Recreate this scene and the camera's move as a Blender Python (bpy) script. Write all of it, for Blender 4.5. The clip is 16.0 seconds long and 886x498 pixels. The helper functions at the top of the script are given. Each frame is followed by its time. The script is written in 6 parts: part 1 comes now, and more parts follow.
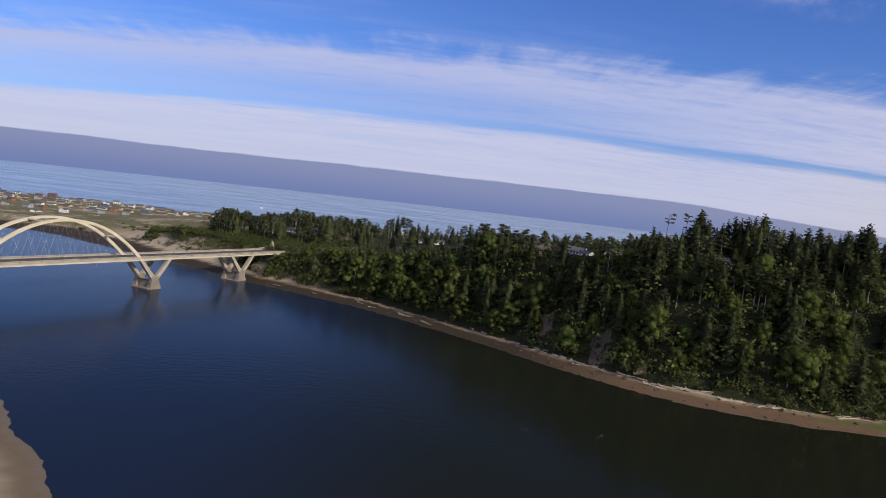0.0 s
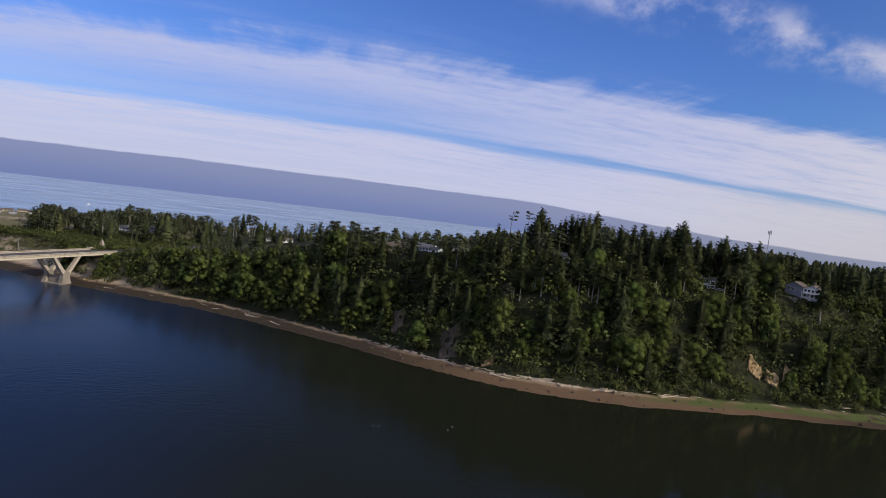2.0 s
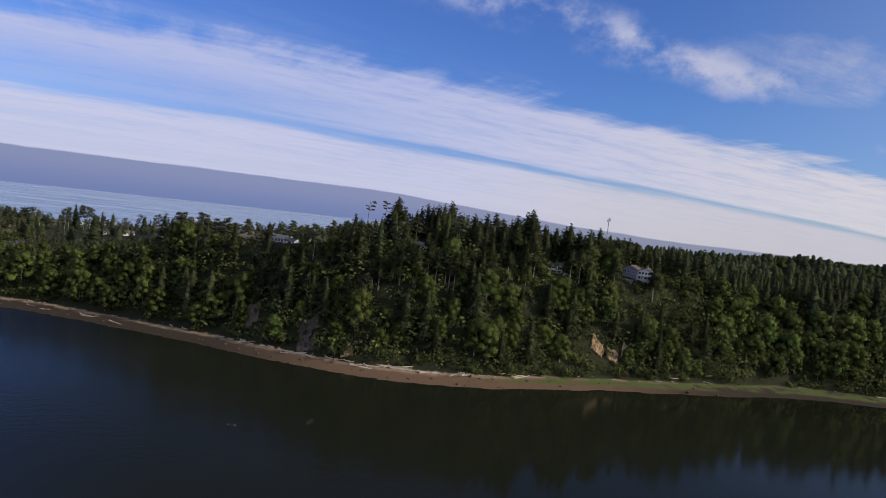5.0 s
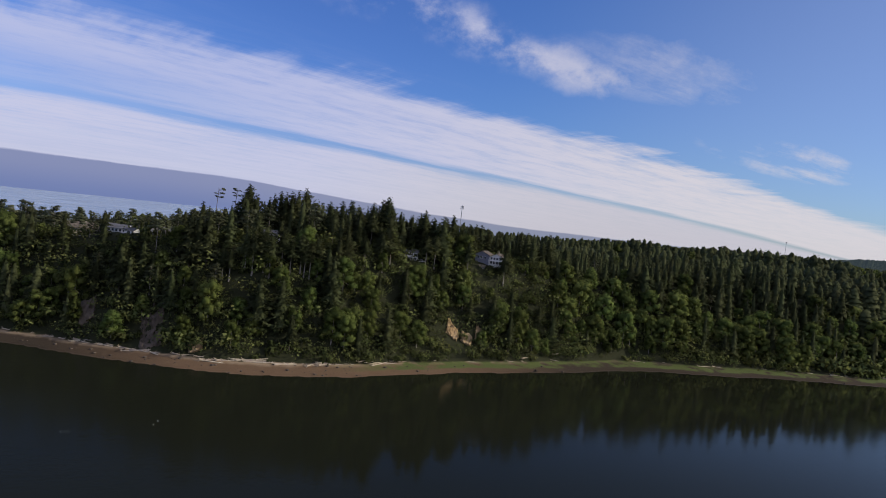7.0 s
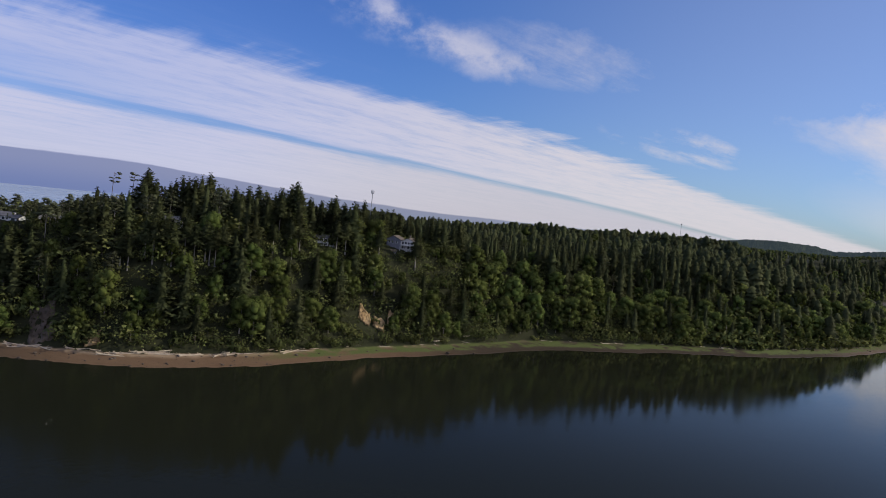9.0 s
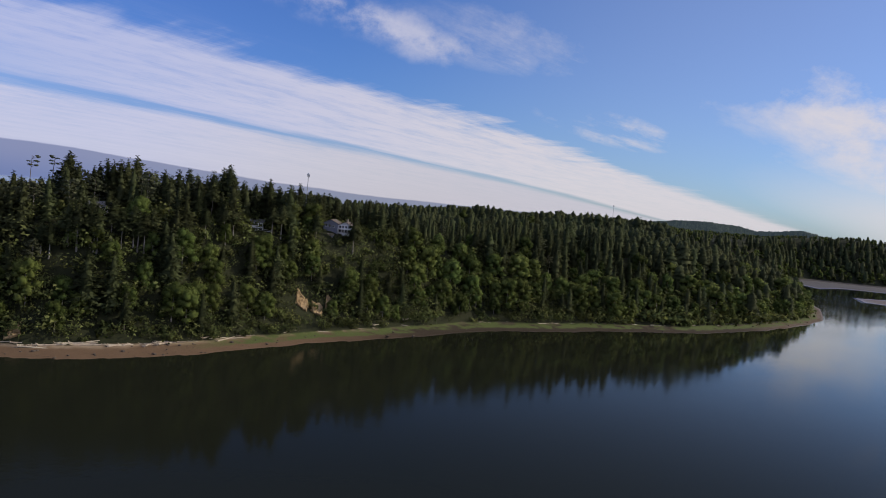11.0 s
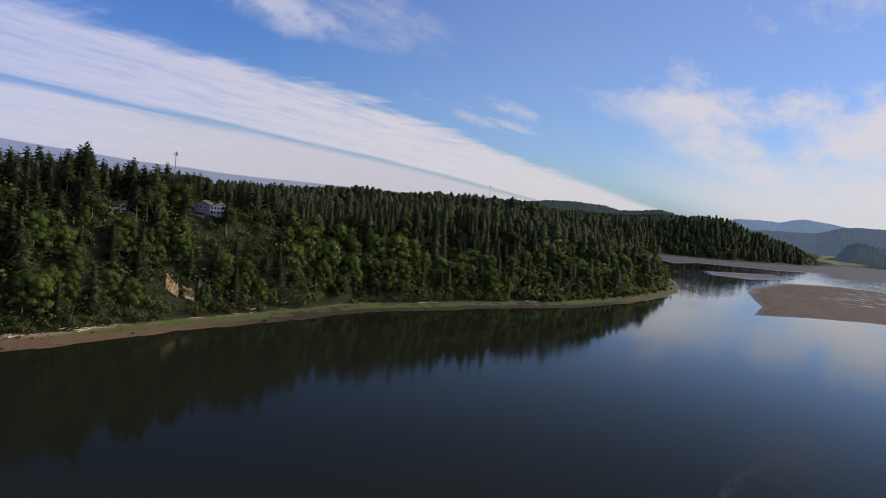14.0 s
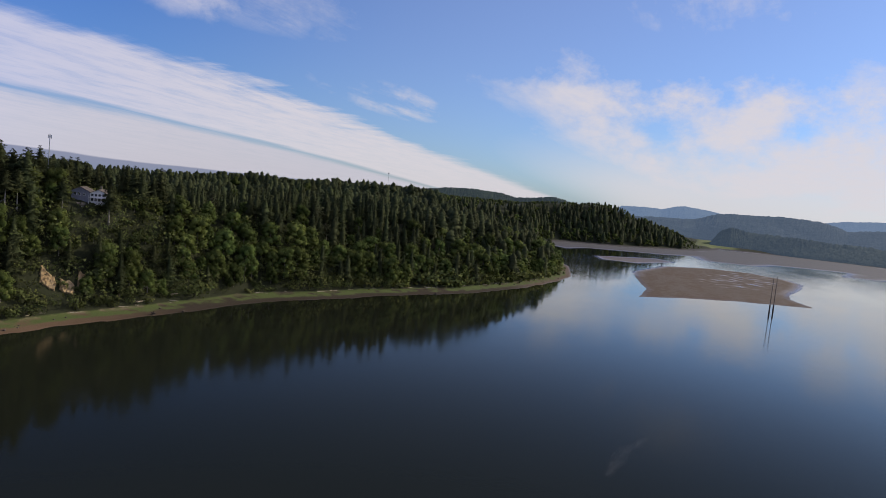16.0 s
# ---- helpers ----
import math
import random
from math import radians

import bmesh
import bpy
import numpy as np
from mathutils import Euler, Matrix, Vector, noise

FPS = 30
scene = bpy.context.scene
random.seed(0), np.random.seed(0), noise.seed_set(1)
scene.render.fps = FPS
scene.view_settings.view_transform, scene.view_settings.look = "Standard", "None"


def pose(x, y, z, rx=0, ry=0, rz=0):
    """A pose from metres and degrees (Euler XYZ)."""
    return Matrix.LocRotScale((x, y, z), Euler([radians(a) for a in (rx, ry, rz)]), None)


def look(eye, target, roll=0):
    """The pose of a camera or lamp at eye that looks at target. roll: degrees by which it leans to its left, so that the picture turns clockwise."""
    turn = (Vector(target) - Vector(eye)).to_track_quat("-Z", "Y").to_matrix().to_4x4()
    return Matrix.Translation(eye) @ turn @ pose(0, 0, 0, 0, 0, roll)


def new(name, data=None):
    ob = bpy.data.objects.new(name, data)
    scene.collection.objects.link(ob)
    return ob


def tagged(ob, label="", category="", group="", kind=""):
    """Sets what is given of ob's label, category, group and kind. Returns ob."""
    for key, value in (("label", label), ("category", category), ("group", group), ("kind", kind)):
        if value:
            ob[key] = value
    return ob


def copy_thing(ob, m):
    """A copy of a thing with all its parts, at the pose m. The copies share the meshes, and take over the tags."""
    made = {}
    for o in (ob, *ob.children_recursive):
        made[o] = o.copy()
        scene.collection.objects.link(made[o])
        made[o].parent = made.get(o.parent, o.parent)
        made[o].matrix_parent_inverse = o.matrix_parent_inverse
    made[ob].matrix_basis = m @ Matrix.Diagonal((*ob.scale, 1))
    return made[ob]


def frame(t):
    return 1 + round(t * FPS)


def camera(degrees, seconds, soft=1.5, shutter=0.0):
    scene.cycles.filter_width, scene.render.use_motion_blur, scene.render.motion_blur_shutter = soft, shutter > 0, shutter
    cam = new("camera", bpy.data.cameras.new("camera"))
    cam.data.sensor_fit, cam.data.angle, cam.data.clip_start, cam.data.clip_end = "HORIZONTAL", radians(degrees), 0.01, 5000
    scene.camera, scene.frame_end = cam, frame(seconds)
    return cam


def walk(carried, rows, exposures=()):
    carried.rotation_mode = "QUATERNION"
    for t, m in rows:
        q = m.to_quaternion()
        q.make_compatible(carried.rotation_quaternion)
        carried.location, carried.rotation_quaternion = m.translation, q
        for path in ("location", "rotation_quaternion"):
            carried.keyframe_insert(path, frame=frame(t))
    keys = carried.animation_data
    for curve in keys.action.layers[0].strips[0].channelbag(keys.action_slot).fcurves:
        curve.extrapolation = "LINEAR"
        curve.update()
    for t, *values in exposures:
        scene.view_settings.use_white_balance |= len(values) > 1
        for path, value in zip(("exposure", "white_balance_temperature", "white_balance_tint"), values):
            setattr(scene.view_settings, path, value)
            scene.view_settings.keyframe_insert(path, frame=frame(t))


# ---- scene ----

# ---- camera: hovers at one place and turns ----
cam = camera(66.2, 16.0, soft=0.8)
EYE = (0.0, 0.0, 85.0)
PATH = [
    (0.0, 85.27, -6.48, 0.53),
    (0.5, 85.53, -6.55, -2.13),
    (1.0, 85.83, -6.65, -5.20),
    (1.5, 86.18, -6.66, -8.56),
    (2.0, 86.51, -6.81, -12.10),
    (2.5, 86.79, -6.88, -15.24),
    (3.0, 86.96, -6.84, -17.70),
    (5.3, 87.10, -6.52, -25.88),
    (5.5, 87.15, -6.52, -27.28),
    (6.0, 87.35, -6.54, -31.01),
    (6.5, 87.39, -6.41, -33.86),
    (7.0, 87.39, -6.38, -36.34),
    (7.5, 87.35, -6.22, -38.79),
    (8.0, 87.26, -6.16, -40.90),
    (8.5, 87.07, -6.03, -42.49),
    (9.0, 86.90, -6.04, -43.87),
    (11.3, 85.92, -5.69, -49.59),
    (11.5, 85.86, -5.70, -49.83),
    (12.0, 85.63, -5.63, -50.74),
    (12.5, 85.46, -5.52, -51.90),
    (13.0, 85.38, -5.55, -53.95),
    (13.5, 85.35, -5.64, -56.53),
    (14.0, 85.39, -5.70, -59.32),
    (14.5, 85.38, -5.73, -61.91),
    (15.0, 85.35, -5.80, -64.06),
    (15.5, 85.25, -5.84, -65.98),
    (16.0, 85.17, -5.85, -67.86),
]
walk(cam, [(t, pose(*EYE, rx, ry, rz)) for t, rx, ry, rz in PATH])

# ---- sun and sky ----
SUN_AZ, SUN_EL = 129.0, 27.0     # clockwise from +Y, above the horizon
scene.view_settings.exposure = 0.0
sun = new("sun", bpy.data.lights.new("sun", "SUN"))
sun.data.energy, sun.data.angle, sun.data.color = 3.45, radians(0.6), (1.0, 0.91, 0.79)
sun.matrix_world = look((0, 0, 300), (-math.sin(radians(SUN_AZ)) * math.cos(radians(SUN_EL)) * 100,
                                      -math.cos(radians(SUN_AZ)) * math.cos(radians(SUN_EL)) * 100,
                                      300 - math.sin(radians(SUN_EL)) * 100))


class Nodes:
    """Short hand for building a node tree."""

    def __init__(self, tree):
        self.tree = tree
        tree.nodes.clear()

    def add(self, kind, **inputs):
        node = self.tree.nodes.new(kind)
        for key, value in inputs.items():
            self.set(node, key.replace("_", " "), value)
        return node

    def set(self, node, key, value):
        slot = node.inputs[int(key[1:])] if key[0] == "i" and key[1:].isdigit() else node.inputs[key]
        if isinstance(value, bpy.types.NodeSocket):
            self.tree.links.new(value, slot)
        else:
            slot.default_value = value

    def math(self, op, a, b=0.0, c=None, clamp=False):
        n = self.add("ShaderNodeMath", i0=a, i1=b)
        n.operation, n.use_clamp = op, clamp
        if c is not None:
            self.set(n, "i2", c)
        return n.outputs[0]

    def step(self, value, low, high, to_low=0.0, to_high=1.0):
        n = self.add("ShaderNodeMapRange", i0=value, i1=low, i2=high, i3=to_low, i4=to_high)
        n.interpolation_type = "SMOOTHSTEP"
        return n.outputs[0]

    def mix(self, factor, a, b, blend="MIX"):
        n = self.add("ShaderNodeMix")
        n.data_type, n.blend_type = "RGBA", blend
        for slot, value in zip((n.inputs[0], n.inputs[6], n.inputs[7]), (factor, a, b)):
            if isinstance(value, bpy.types.NodeSocket):
                self.tree.links.new(value, slot)
            else:
                slot.default_value = value if not isinstance(value, tuple) else (*value[:3], 1)
        return n.outputs[2]

    def noise(self, vector, scale, detail=4.0, rough=0.55, stretch=None):
        if stretch:
            scaled = self.add("ShaderNodeVectorMath", i0=vector, i1=stretch)
            scaled.operation = "MULTIPLY"
            vector = scaled.outputs[0]
        return self.add("ShaderNodeTexNoise", Vector=vector, Scale=scale, Detail=detail, Roughness=rough).outputs[0]


def build_sky():
    world = bpy.data.worlds.new("sky")
    scene.world = world
    world.use_nodes = True
    n = Nodes(world.node_tree)
    way = n.add("ShaderNodeTexCoord").outputs["Generated"]
    sep = n.add("ShaderNodeSeparateXYZ", Vector=way)
    dx, dy, dz = sep.outputs
    sky = n.add("ShaderNodeTexSky")
    sky.sky_type, sky.sun_disc = "NISHITA", False
    sky.sun_elevation, sky.sun_rotation = radians(SUN_EL), radians(SUN_AZ)
    sky.altitude, sky.air_density, sky.dust_density, sky.ozone_density = 50.0, 1.0, 0.6, 1.4
    blue = n.mix(1.0, sky.outputs[0], n.mix(n.step(dx, 0.4, 0.95), (0.044, 0.068, 0.134), (0.043, 0.069, 0.119)), "MULTIPLY")
    # high streaks: a flat sheet of cloud, its bands lying along x
    up = n.math("ADD", n.math("MAXIMUM", dz, 0.0), 0.06)
    u, v = n.math("DIVIDE", dx, up), n.math("DIVIDE", dy, up)
    flat = n.add("ShaderNodeCombineXYZ", X=u, Y=v, Z=0.0).outputs[0]
    soft = n.noise(flat, 0.55, 3.0, 0.5, (0.30, 1.0, 1.0))
    wisp = n.noise(flat, 2.2, 8.0, 0.66, (0.30, 1.0, 1.0))
    fine = n.noise(flat, 6.0, 6.0, 0.7, (0.45, 1.0, 1.0))
    puff = n.noise(way, 7.0, 9.0, 0.64, (1.0, 1.0, 1.5))
    # the sheet is seen ever flatter towards the horizon, and its grain is lost there
    grain = n.step(dz, 0.005, 0.11, 0.2, 1.0)
    wisp, fine, puff = (n.math("ADD", 0.5, n.math("MULTIPLY", n.math("SUBTRACT", k, 0.5), grain)) for k in (wisp, fine, puff))
    s0, w0, f0 = (n.math("SUBTRACT", k, 0.5) for k in (soft, wisp, fine))
    vv = n.math("ADD", v, n.math("MULTIPLY", s0, 0.5))
    vv = n.math("ADD", vv, n.math("ADD", n.math("MULTIPLY", w0, 0.85), n.math("MULTIPLY", f0, 0.18)))
    # short fibres across the band fray its upper edge
    fibre = n.math("MULTIPLY", n.math("SUBTRACT", n.noise(flat, 3.4, 5.0, 0.6, (1.0, 0.22, 1.0)), 0.5), grain)
    start = n.math("ADD", n.math("ADD", vv, n.math("MULTIPLY", fibre, 0.9)), n.step(u, -3.0, 5.5, -0.35, 0.25))
    # the band is whole to the right and thins out to the left
    whole = n.step(u, -0.2, 3.2)
    fade = n.math("ADD", n.math("MULTIPLY", n.step(vv, 5.7, 6.0, 1.0, 0.25), whole), n.math("MULTIPLY", n.step(vv, 4.2, 5.3, 0.92, 0.45), n.math("SUBTRACT", 1.0, whole)))
    band = n.math("MULTIPLY", n.step(start, 3.3, 3.95), fade)
    low = n.step(n.math("ADD", vv, n.step(u, 3.0, 8.0, 0.0, 0.2)), 5.85, 6.65)
    notch = n.math("MULTIPLY", n.step(n.math("ABSOLUTE", n.math("SUBTRACT", vv, 6.05)), 0.36, 0.08), n.step(u, 2.0, 6.0, 0.32, 0.0))
    band = n.math("MULTIPLY", band, n.math("SUBTRACT", 1.0, notch))
    streak = n.math("MAXIMUM", band, low)
    streak = n.math("MULTIPLY", streak, n.step(n.math("ADD", n.math("MULTIPLY", wisp, 0.65), n.math("MULTIPLY", fine, 0.35)), 0.28, 0.56, 0.62, 1.0))
    veil = n.math("MULTIPLY", n.step(vv, 2.9, 4.0, 0.0, 0.22), n.step(wisp, 0.4, 0.65))
    streak = n.math("MAXIMUM", streak, veil)
    # loose wisps beside the main band
    vs = n.math("ADD", v, n.math("ADD", n.math("MULTIPLY", s0, 0.9), n.math("MULTIPLY", n.math("SUBTRACT", puff, 0.5), 0.5)))
    line = n.math("MULTIPLY", n.step(n.math("ABSOLUTE", n.math("SUBTRACT", vs, 2.42)), 0.36, 0.04), n.math("MULTIPLY", n.step(u, 0.6, 1.2), n.step(u, 3.3, 2.5)))
    tuft = n.noise(way, 11.0, 7.0, 0.6, (1.0, 1.0, 1.4))
    line = n.math("MULTIPLY", line, n.step(tuft, 0.40, 0.68))

    def patch(cu, cv, ru, rv):
        a, b = n.math("DIVIDE", n.math("SUBTRACT", u, cu), ru), n.math("DIVIDE", n.math("SUBTRACT", vs, cv), rv)
        return n.step(n.math("ADD", n.math("MULTIPLY", a, a), n.math("MULTIPLY", b, b)), 1.0, 0.1)

    side = n.math("MAXIMUM", n.math("MULTIPLY", patch(2.75, 2.12, 0.8, 0.5), 0.75), n.math("MAXIMUM", n.math("MULTIPLY", patch(4.9, 2.5, 1.2, 0.5), 1.6), n.math("MULTIPLY", patch(2.9, 0.1, 0.5, 0.45), 0.9)))
    side = n.math("MULTIPLY", side, n.step(n.math("ADD", n.math("MULTIPLY", puff, 0.7), n.math("MULTIPLY", soft, 0.3)), 0.32, 0.68))
    side = n.math("MULTIPLY", side, n.step(wisp, 0.36, 0.62, 0.25, 1.0))
    side = n.math("MULTIPLY", n.math("MAXIMUM", line, side, clamp=True), 0.8)
    # broad thin cloud to the north-east
    right = n.math("MULTIPLY", n.step(n.math("ADD", v, n.math("MULTIPLY", w0, 0.8)), 1.9, 0.9), n.step(n.math("ADD", u, n.math("ADD", n.math("MULTIPLY", s0, 2.0), n.math("MULTIPLY", n.math("SUBTRACT", puff, 0.5), 3.0))), 3.5, 4.9))
    right = n.math("MULTIPLY", right, n.step(n.math("ADD", n.math("MULTIPLY", puff, 0.6), n.math("MULTIPLY", soft, 0.4)), 0.36, 0.56, 0.10, 1.0))
    haze = n.math("MULTIPLY", n.step(u, 3.5, 11.0), n.step(v, 3.6, 1.0))
    thin = n.math("MULTIPLY", n.step(dx, 0.6, 0.99), 0.18)
    cover = n.math("MAXIMUM", n.math("MAXIMUM", streak, side), n.math("MAXIMUM", right, n.math("MULTIPLY", haze, 0.85)))
    cover = n.math("MULTIPLY", cover, n.step(fine, 0.2, 0.6, 0.85, 1.0))
    cover = n.math("MAXIMUM", cover, thin)
    # unseen thin cloud, added overhead and behind the camera to fill the shadows
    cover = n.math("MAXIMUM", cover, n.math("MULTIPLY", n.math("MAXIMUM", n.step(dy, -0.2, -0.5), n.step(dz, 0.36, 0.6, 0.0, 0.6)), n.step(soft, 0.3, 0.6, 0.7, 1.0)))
    cover = n.math("MULTIPLY", cover, n.step(dz, -0.03, 0.0))
    white = n.mix(low, (0.48, 0.52, 0.77), (0.57, 0.58, 0.77))
    white = n.mix(n.math("MULTIPLY", n.step(soft, 0.35, 0.65), 0.35), white, (0.66, 0.65, 0.80))
    white = n.mix(n.step(dx, 0.3, 0.95), white, (0.71, 0.665, 0.70))
    white = n.mix(n.math("MULTIPLY", low, n.step(dx, 0.4, 0.8)), white, (0.61, 0.58, 0.65))
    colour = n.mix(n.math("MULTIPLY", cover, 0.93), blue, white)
    # an unseen hazy glow added round the sun, behind the camera, as fill
    ahead = n.add("ShaderNodeVectorMath", i0=way, i1=(math.sin(radians(SUN_AZ)) * math.cos(radians(SUN_EL)), math.cos(radians(SUN_AZ)) * math.cos(radians(SUN_EL)), math.sin(radians(SUN_EL))))
    ahead.operation = "DOT_PRODUCT"
    glow = n.math("MULTIPLY", n.step(ahead.outputs["Value"], 0.965, 1.0), n.step(dz, -0.02, 0.05))
    colour = n.mix(glow, colour, (3.0, 2.85, 2.8))
    # a bank of sea fog along the ocean's edge
    top = n.math("SUBTRACT", 0.0245, n.math("ADD", n.step(dx, 0.25, 0.72, 0.0, 0.027), n.step(dx, -0.05, -0.6, 0.0, 0.005)))
    rag = n.noise(way, 9.0, 5.0, 0.6, (1.0, 1.0, 6.0))
    top = n.math("ADD", top, n.math("MULTIPLY", n.math("SUBTRACT", rag, 0.5), 0.007))
    bank = n.math("MULTIPLY", n.step(n.math("SUBTRACT", dz, top), 0.0012, -0.0012), n.step(dy, 0.1, 0.35))
    colour = n.mix(n.math("MULTIPLY", bank, 0.97), colour, n.mix(n.step(dz, -0.02, 0.02), n.mix(n.step(dx, 0.2, 0.7), (0.165, 0.215, 0.43), (0.23, 0.26, 0.37)), n.mix(n.step(dx, 0.2, 0.7), (0.23, 0.265, 0.45), (0.27, 0.29, 0.40))))
    background = n.add("ShaderNodeBackground", Color=colour, Strength=1.0)
    out = n.add("ShaderNodeOutputWorld")
    n.tree.links.new(background.outputs[0], out.inputs[0])


build_sky()

# ---- materials ----


def surface(name, colour, other, scale=1.0, rough=0.8, metal=0.0, bump=0.0, spec=0.3, where="Object", vary=0.0, big=None):
    """Two colours mixed by noise at two scales, with fine relief; vary: how much an object differs from its twin."""
    m = bpy.data.materials.new(name)
    m.use_nodes = True
    n = Nodes(m.node_tree)
    place = n.add("ShaderNodeTexCoord").outputs[where] if where != "Position" else n.add("ShaderNodeNewGeometry").outputs["Position"]
    coarse, fine = n.noise(place, scale * 0.25, 3.0), n.noise(place, scale * 3.0, 5.0, 0.65)
    f = n.step(n.math("ADD", n.math("MULTIPLY", coarse, 0.6), n.math("MULTIPLY", fine, 0.4)), 0.3, 0.7)
    col = n.mix(f, colour, other)
    if vary:
        hue = n.add("ShaderNodeHueSaturation", Color=col)
        r = n.add("ShaderNodeObjectInfo").outputs["Random"]
        n.set(hue, "Value", n.math("ADD", 1.0 - vary, n.math("MULTIPLY", r, 2 * vary)))
        n.set(hue, "Hue", n.math("ADD", 0.5 - vary * 0.06, n.math("MULTIPLY", r, vary * 0.12)))
        col = hue.outputs[0]
    p = n.add("ShaderNodeBsdfPrincipled", Base_Color=col, Metallic=metal)
    n.set(p, "Roughness", n.step(fine, 0.2, 0.8, max(rough - 0.12, 0.02), min(rough + 0.1, 1.0)))
    n.set(p, "Specular IOR Level", spec)
    if bump:
        b = n.add("ShaderNodeBump", Strength=min(1.0, bump), Distance=0.1 / scale + 0.02, Height=fine)
        n.set(p, "Normal", b.outputs[0])
    n.tree.links.new(p.outputs[0], n.add("ShaderNodeOutputMaterial").inputs[0])
    return m


def foliage(name, dark, light, shift=0.25, gleam=0.22):
    """Leaves: every clump its own tone, every tree too, some light let through."""
    m = bpy.data.materials.new(name)
    m.use_nodes = True
    n = Nodes(m.node_tree)
    clump = n.add("ShaderNodeNewGeometry").outputs["Random Per Island"]
    own = n.add("ShaderNodeAttribute")
    own.attribute_name = "tint"
    tree = own.outputs["Fac"]
    ob = n.add("ShaderNodeObjectInfo").outputs["Random"]
    each = n.math("FRACT", n.math("ADD", tree, ob))
    col = n.mix(clump, dark, light)
    hue = n.add("ShaderNodeHueSaturation", Color=col)
    n.set(hue, "Value", n.math("ADD", 1.0 - shift, n.math("MULTIPLY", each, 2 * shift)))
    n.set(hue, "Hue", n.math("ADD", 0.485, n.math("MULTIPLY", n.math("FRACT", n.math("MULTIPLY", each, 7.3)), 0.03)))
    col = hue.outputs[0]
    # leaves of one clump catch the light together
    lie = n.add("ShaderNodeAttribute")
    lie.attribute_name = "soft"
    turn = n.add("ShaderNodeVectorTransform", Vector=lie.outputs["Vector"])
    turn.vector_type, turn.convert_from, turn.convert_to = "NORMAL", "OBJECT", "WORLD"
    p = n.add("ShaderNodeBsdfPrincipled", Base_Color=col, Roughness=0.8, Normal=turn.outputs[0])
    n.set(p, "Specular IOR Level", 0.04)
    t = n.add("ShaderNodeBsdfTranslucent", Color=col, Normal=turn.outputs[0])
    s = n.add("ShaderNodeMixShader", i0=gleam)
    n.tree.links.new(p.outputs[0], s.inputs[1])
    n.tree.links.new(t.outputs[0], s.inputs[2])
    n.tree.links.new(s.outputs[0], n.add("ShaderNodeOutputMaterial").inputs[0])
    return m


def water_material():
    m = bpy.data.materials.new("water")
    m.use_nodes = True
    n = Nodes(m.node_tree)
    place = n.add("ShaderNodeNewGeometry").outputs["Position"]
    sep = n.add("ShaderNodeSeparateXYZ", Vector=place)
    sea = n.step(sep.outputs[1], 1150.0, 1300.0)
    ripple = n.noise(place, 0.30, 4.0, 0.6)
    open_water = n.step(n.math("SUBTRACT", sep.outputs[1], n.math("MULTIPLY", sep.outputs[0], 1.35)), -60.0, 330.0)
    breeze = n.math("ADD", n.step(n.noise(place, 0.006, 3.0, 0.55, (1.0, 2.2, 1.0)), 0.38, 0.62, 0.0, 0.35), open_water)
    swell = n.noise(place, 0.022, 6.0, 0.7, (0.5, 1.0, 1.0))
    gust = n.noise(place, 0.0075, 5.0, 0.65, (0.45, 1.0, 1.0))
    calm = n.add("ShaderNodeBump", Strength=1.0, Height=n.math("MULTIPLY", ripple, n.math("ADD", 0.015, n.math("MULTIPLY", breeze, 0.08))), Distance=1.0)
    wild = n.add("ShaderNodeBump", Strength=1.0, Distance=1.0, Height=n.math("MULTIPLY", sea, n.math("ADD", n.math("MULTIPLY", swell, 0.35), n.math("MULTIPLY", gust, 0.25))), Normal=calm.outputs[0])
    murk_and_sky = n.mix(n.noise(place, 0.01, 3.0), (0.0105, 0.0118, 0.0066), (0.0140, 0.0150, 0.0085))
    # bluer towards the bridge: the sky's reflection put into the body colour
    murk_and_sky = n.mix(n.step(sep.outputs[0], 20.0, -90.0), murk_and_sky, (0.0125, 0.020, 0.040))
    col = n.mix(sea, murk_and_sky, n.mix(n.step(gust, 0.4, 0.6), (0.038, 0.088, 0.19), (0.062, 0.125, 0.24)))
    body = n.add("ShaderNodeBsdfDiffuse", Color=col)
    gloss = n.add("ShaderNodeBsdfGlossy", Normal=wild.outputs[0])
    n.set(gloss, "Color", (0.90, 0.92, 0.86, 1.0))
    far = n.step(sep.outputs[0], 950.0, 1250.0)
    n.set(gloss, "Roughness", n.math("ADD", n.math("ADD", 0.05, n.math("MULTIPLY", far, 0.02)), n.math("MULTIPLY", breeze, 0.11)))
    shine = n.add("ShaderNodeFresnel", IOR=1.33, Normal=wild.outputs[0]).outputs[0]
    shine = n.math("MULTIPLY", shine, n.step(shine, 0.05, 0.42, 0.30, 1.3), clamp=True)
    shine = n.math("MULTIPLY", shine, n.math("SUBTRACT", 1.0, n.math("MULTIPLY", sea, n.step(n.math("ADD", n.math("MULTIPLY", gust, 0.6), n.math("MULTIPLY", swell, 0.4)), 0.38, 0.62, 0.36, 0.20))))
    shine = n.math("MULTIPLY", shine, n.math("SUBTRACT", 1.0, n.math("MULTIPLY", n.math("SUBTRACT", open_water, sea), 0.4)), clamp=True)
    both = n.add("ShaderNodeMixShader", i0=shine)
    n.tree.links.new(body.outputs[0], both.inputs[1])
    n.tree.links.new(gloss.outputs[0], both.inputs[2])
    n.tree.links.new(both.outputs[0], n.add("ShaderNodeOutputMaterial").inputs[0])
    return m


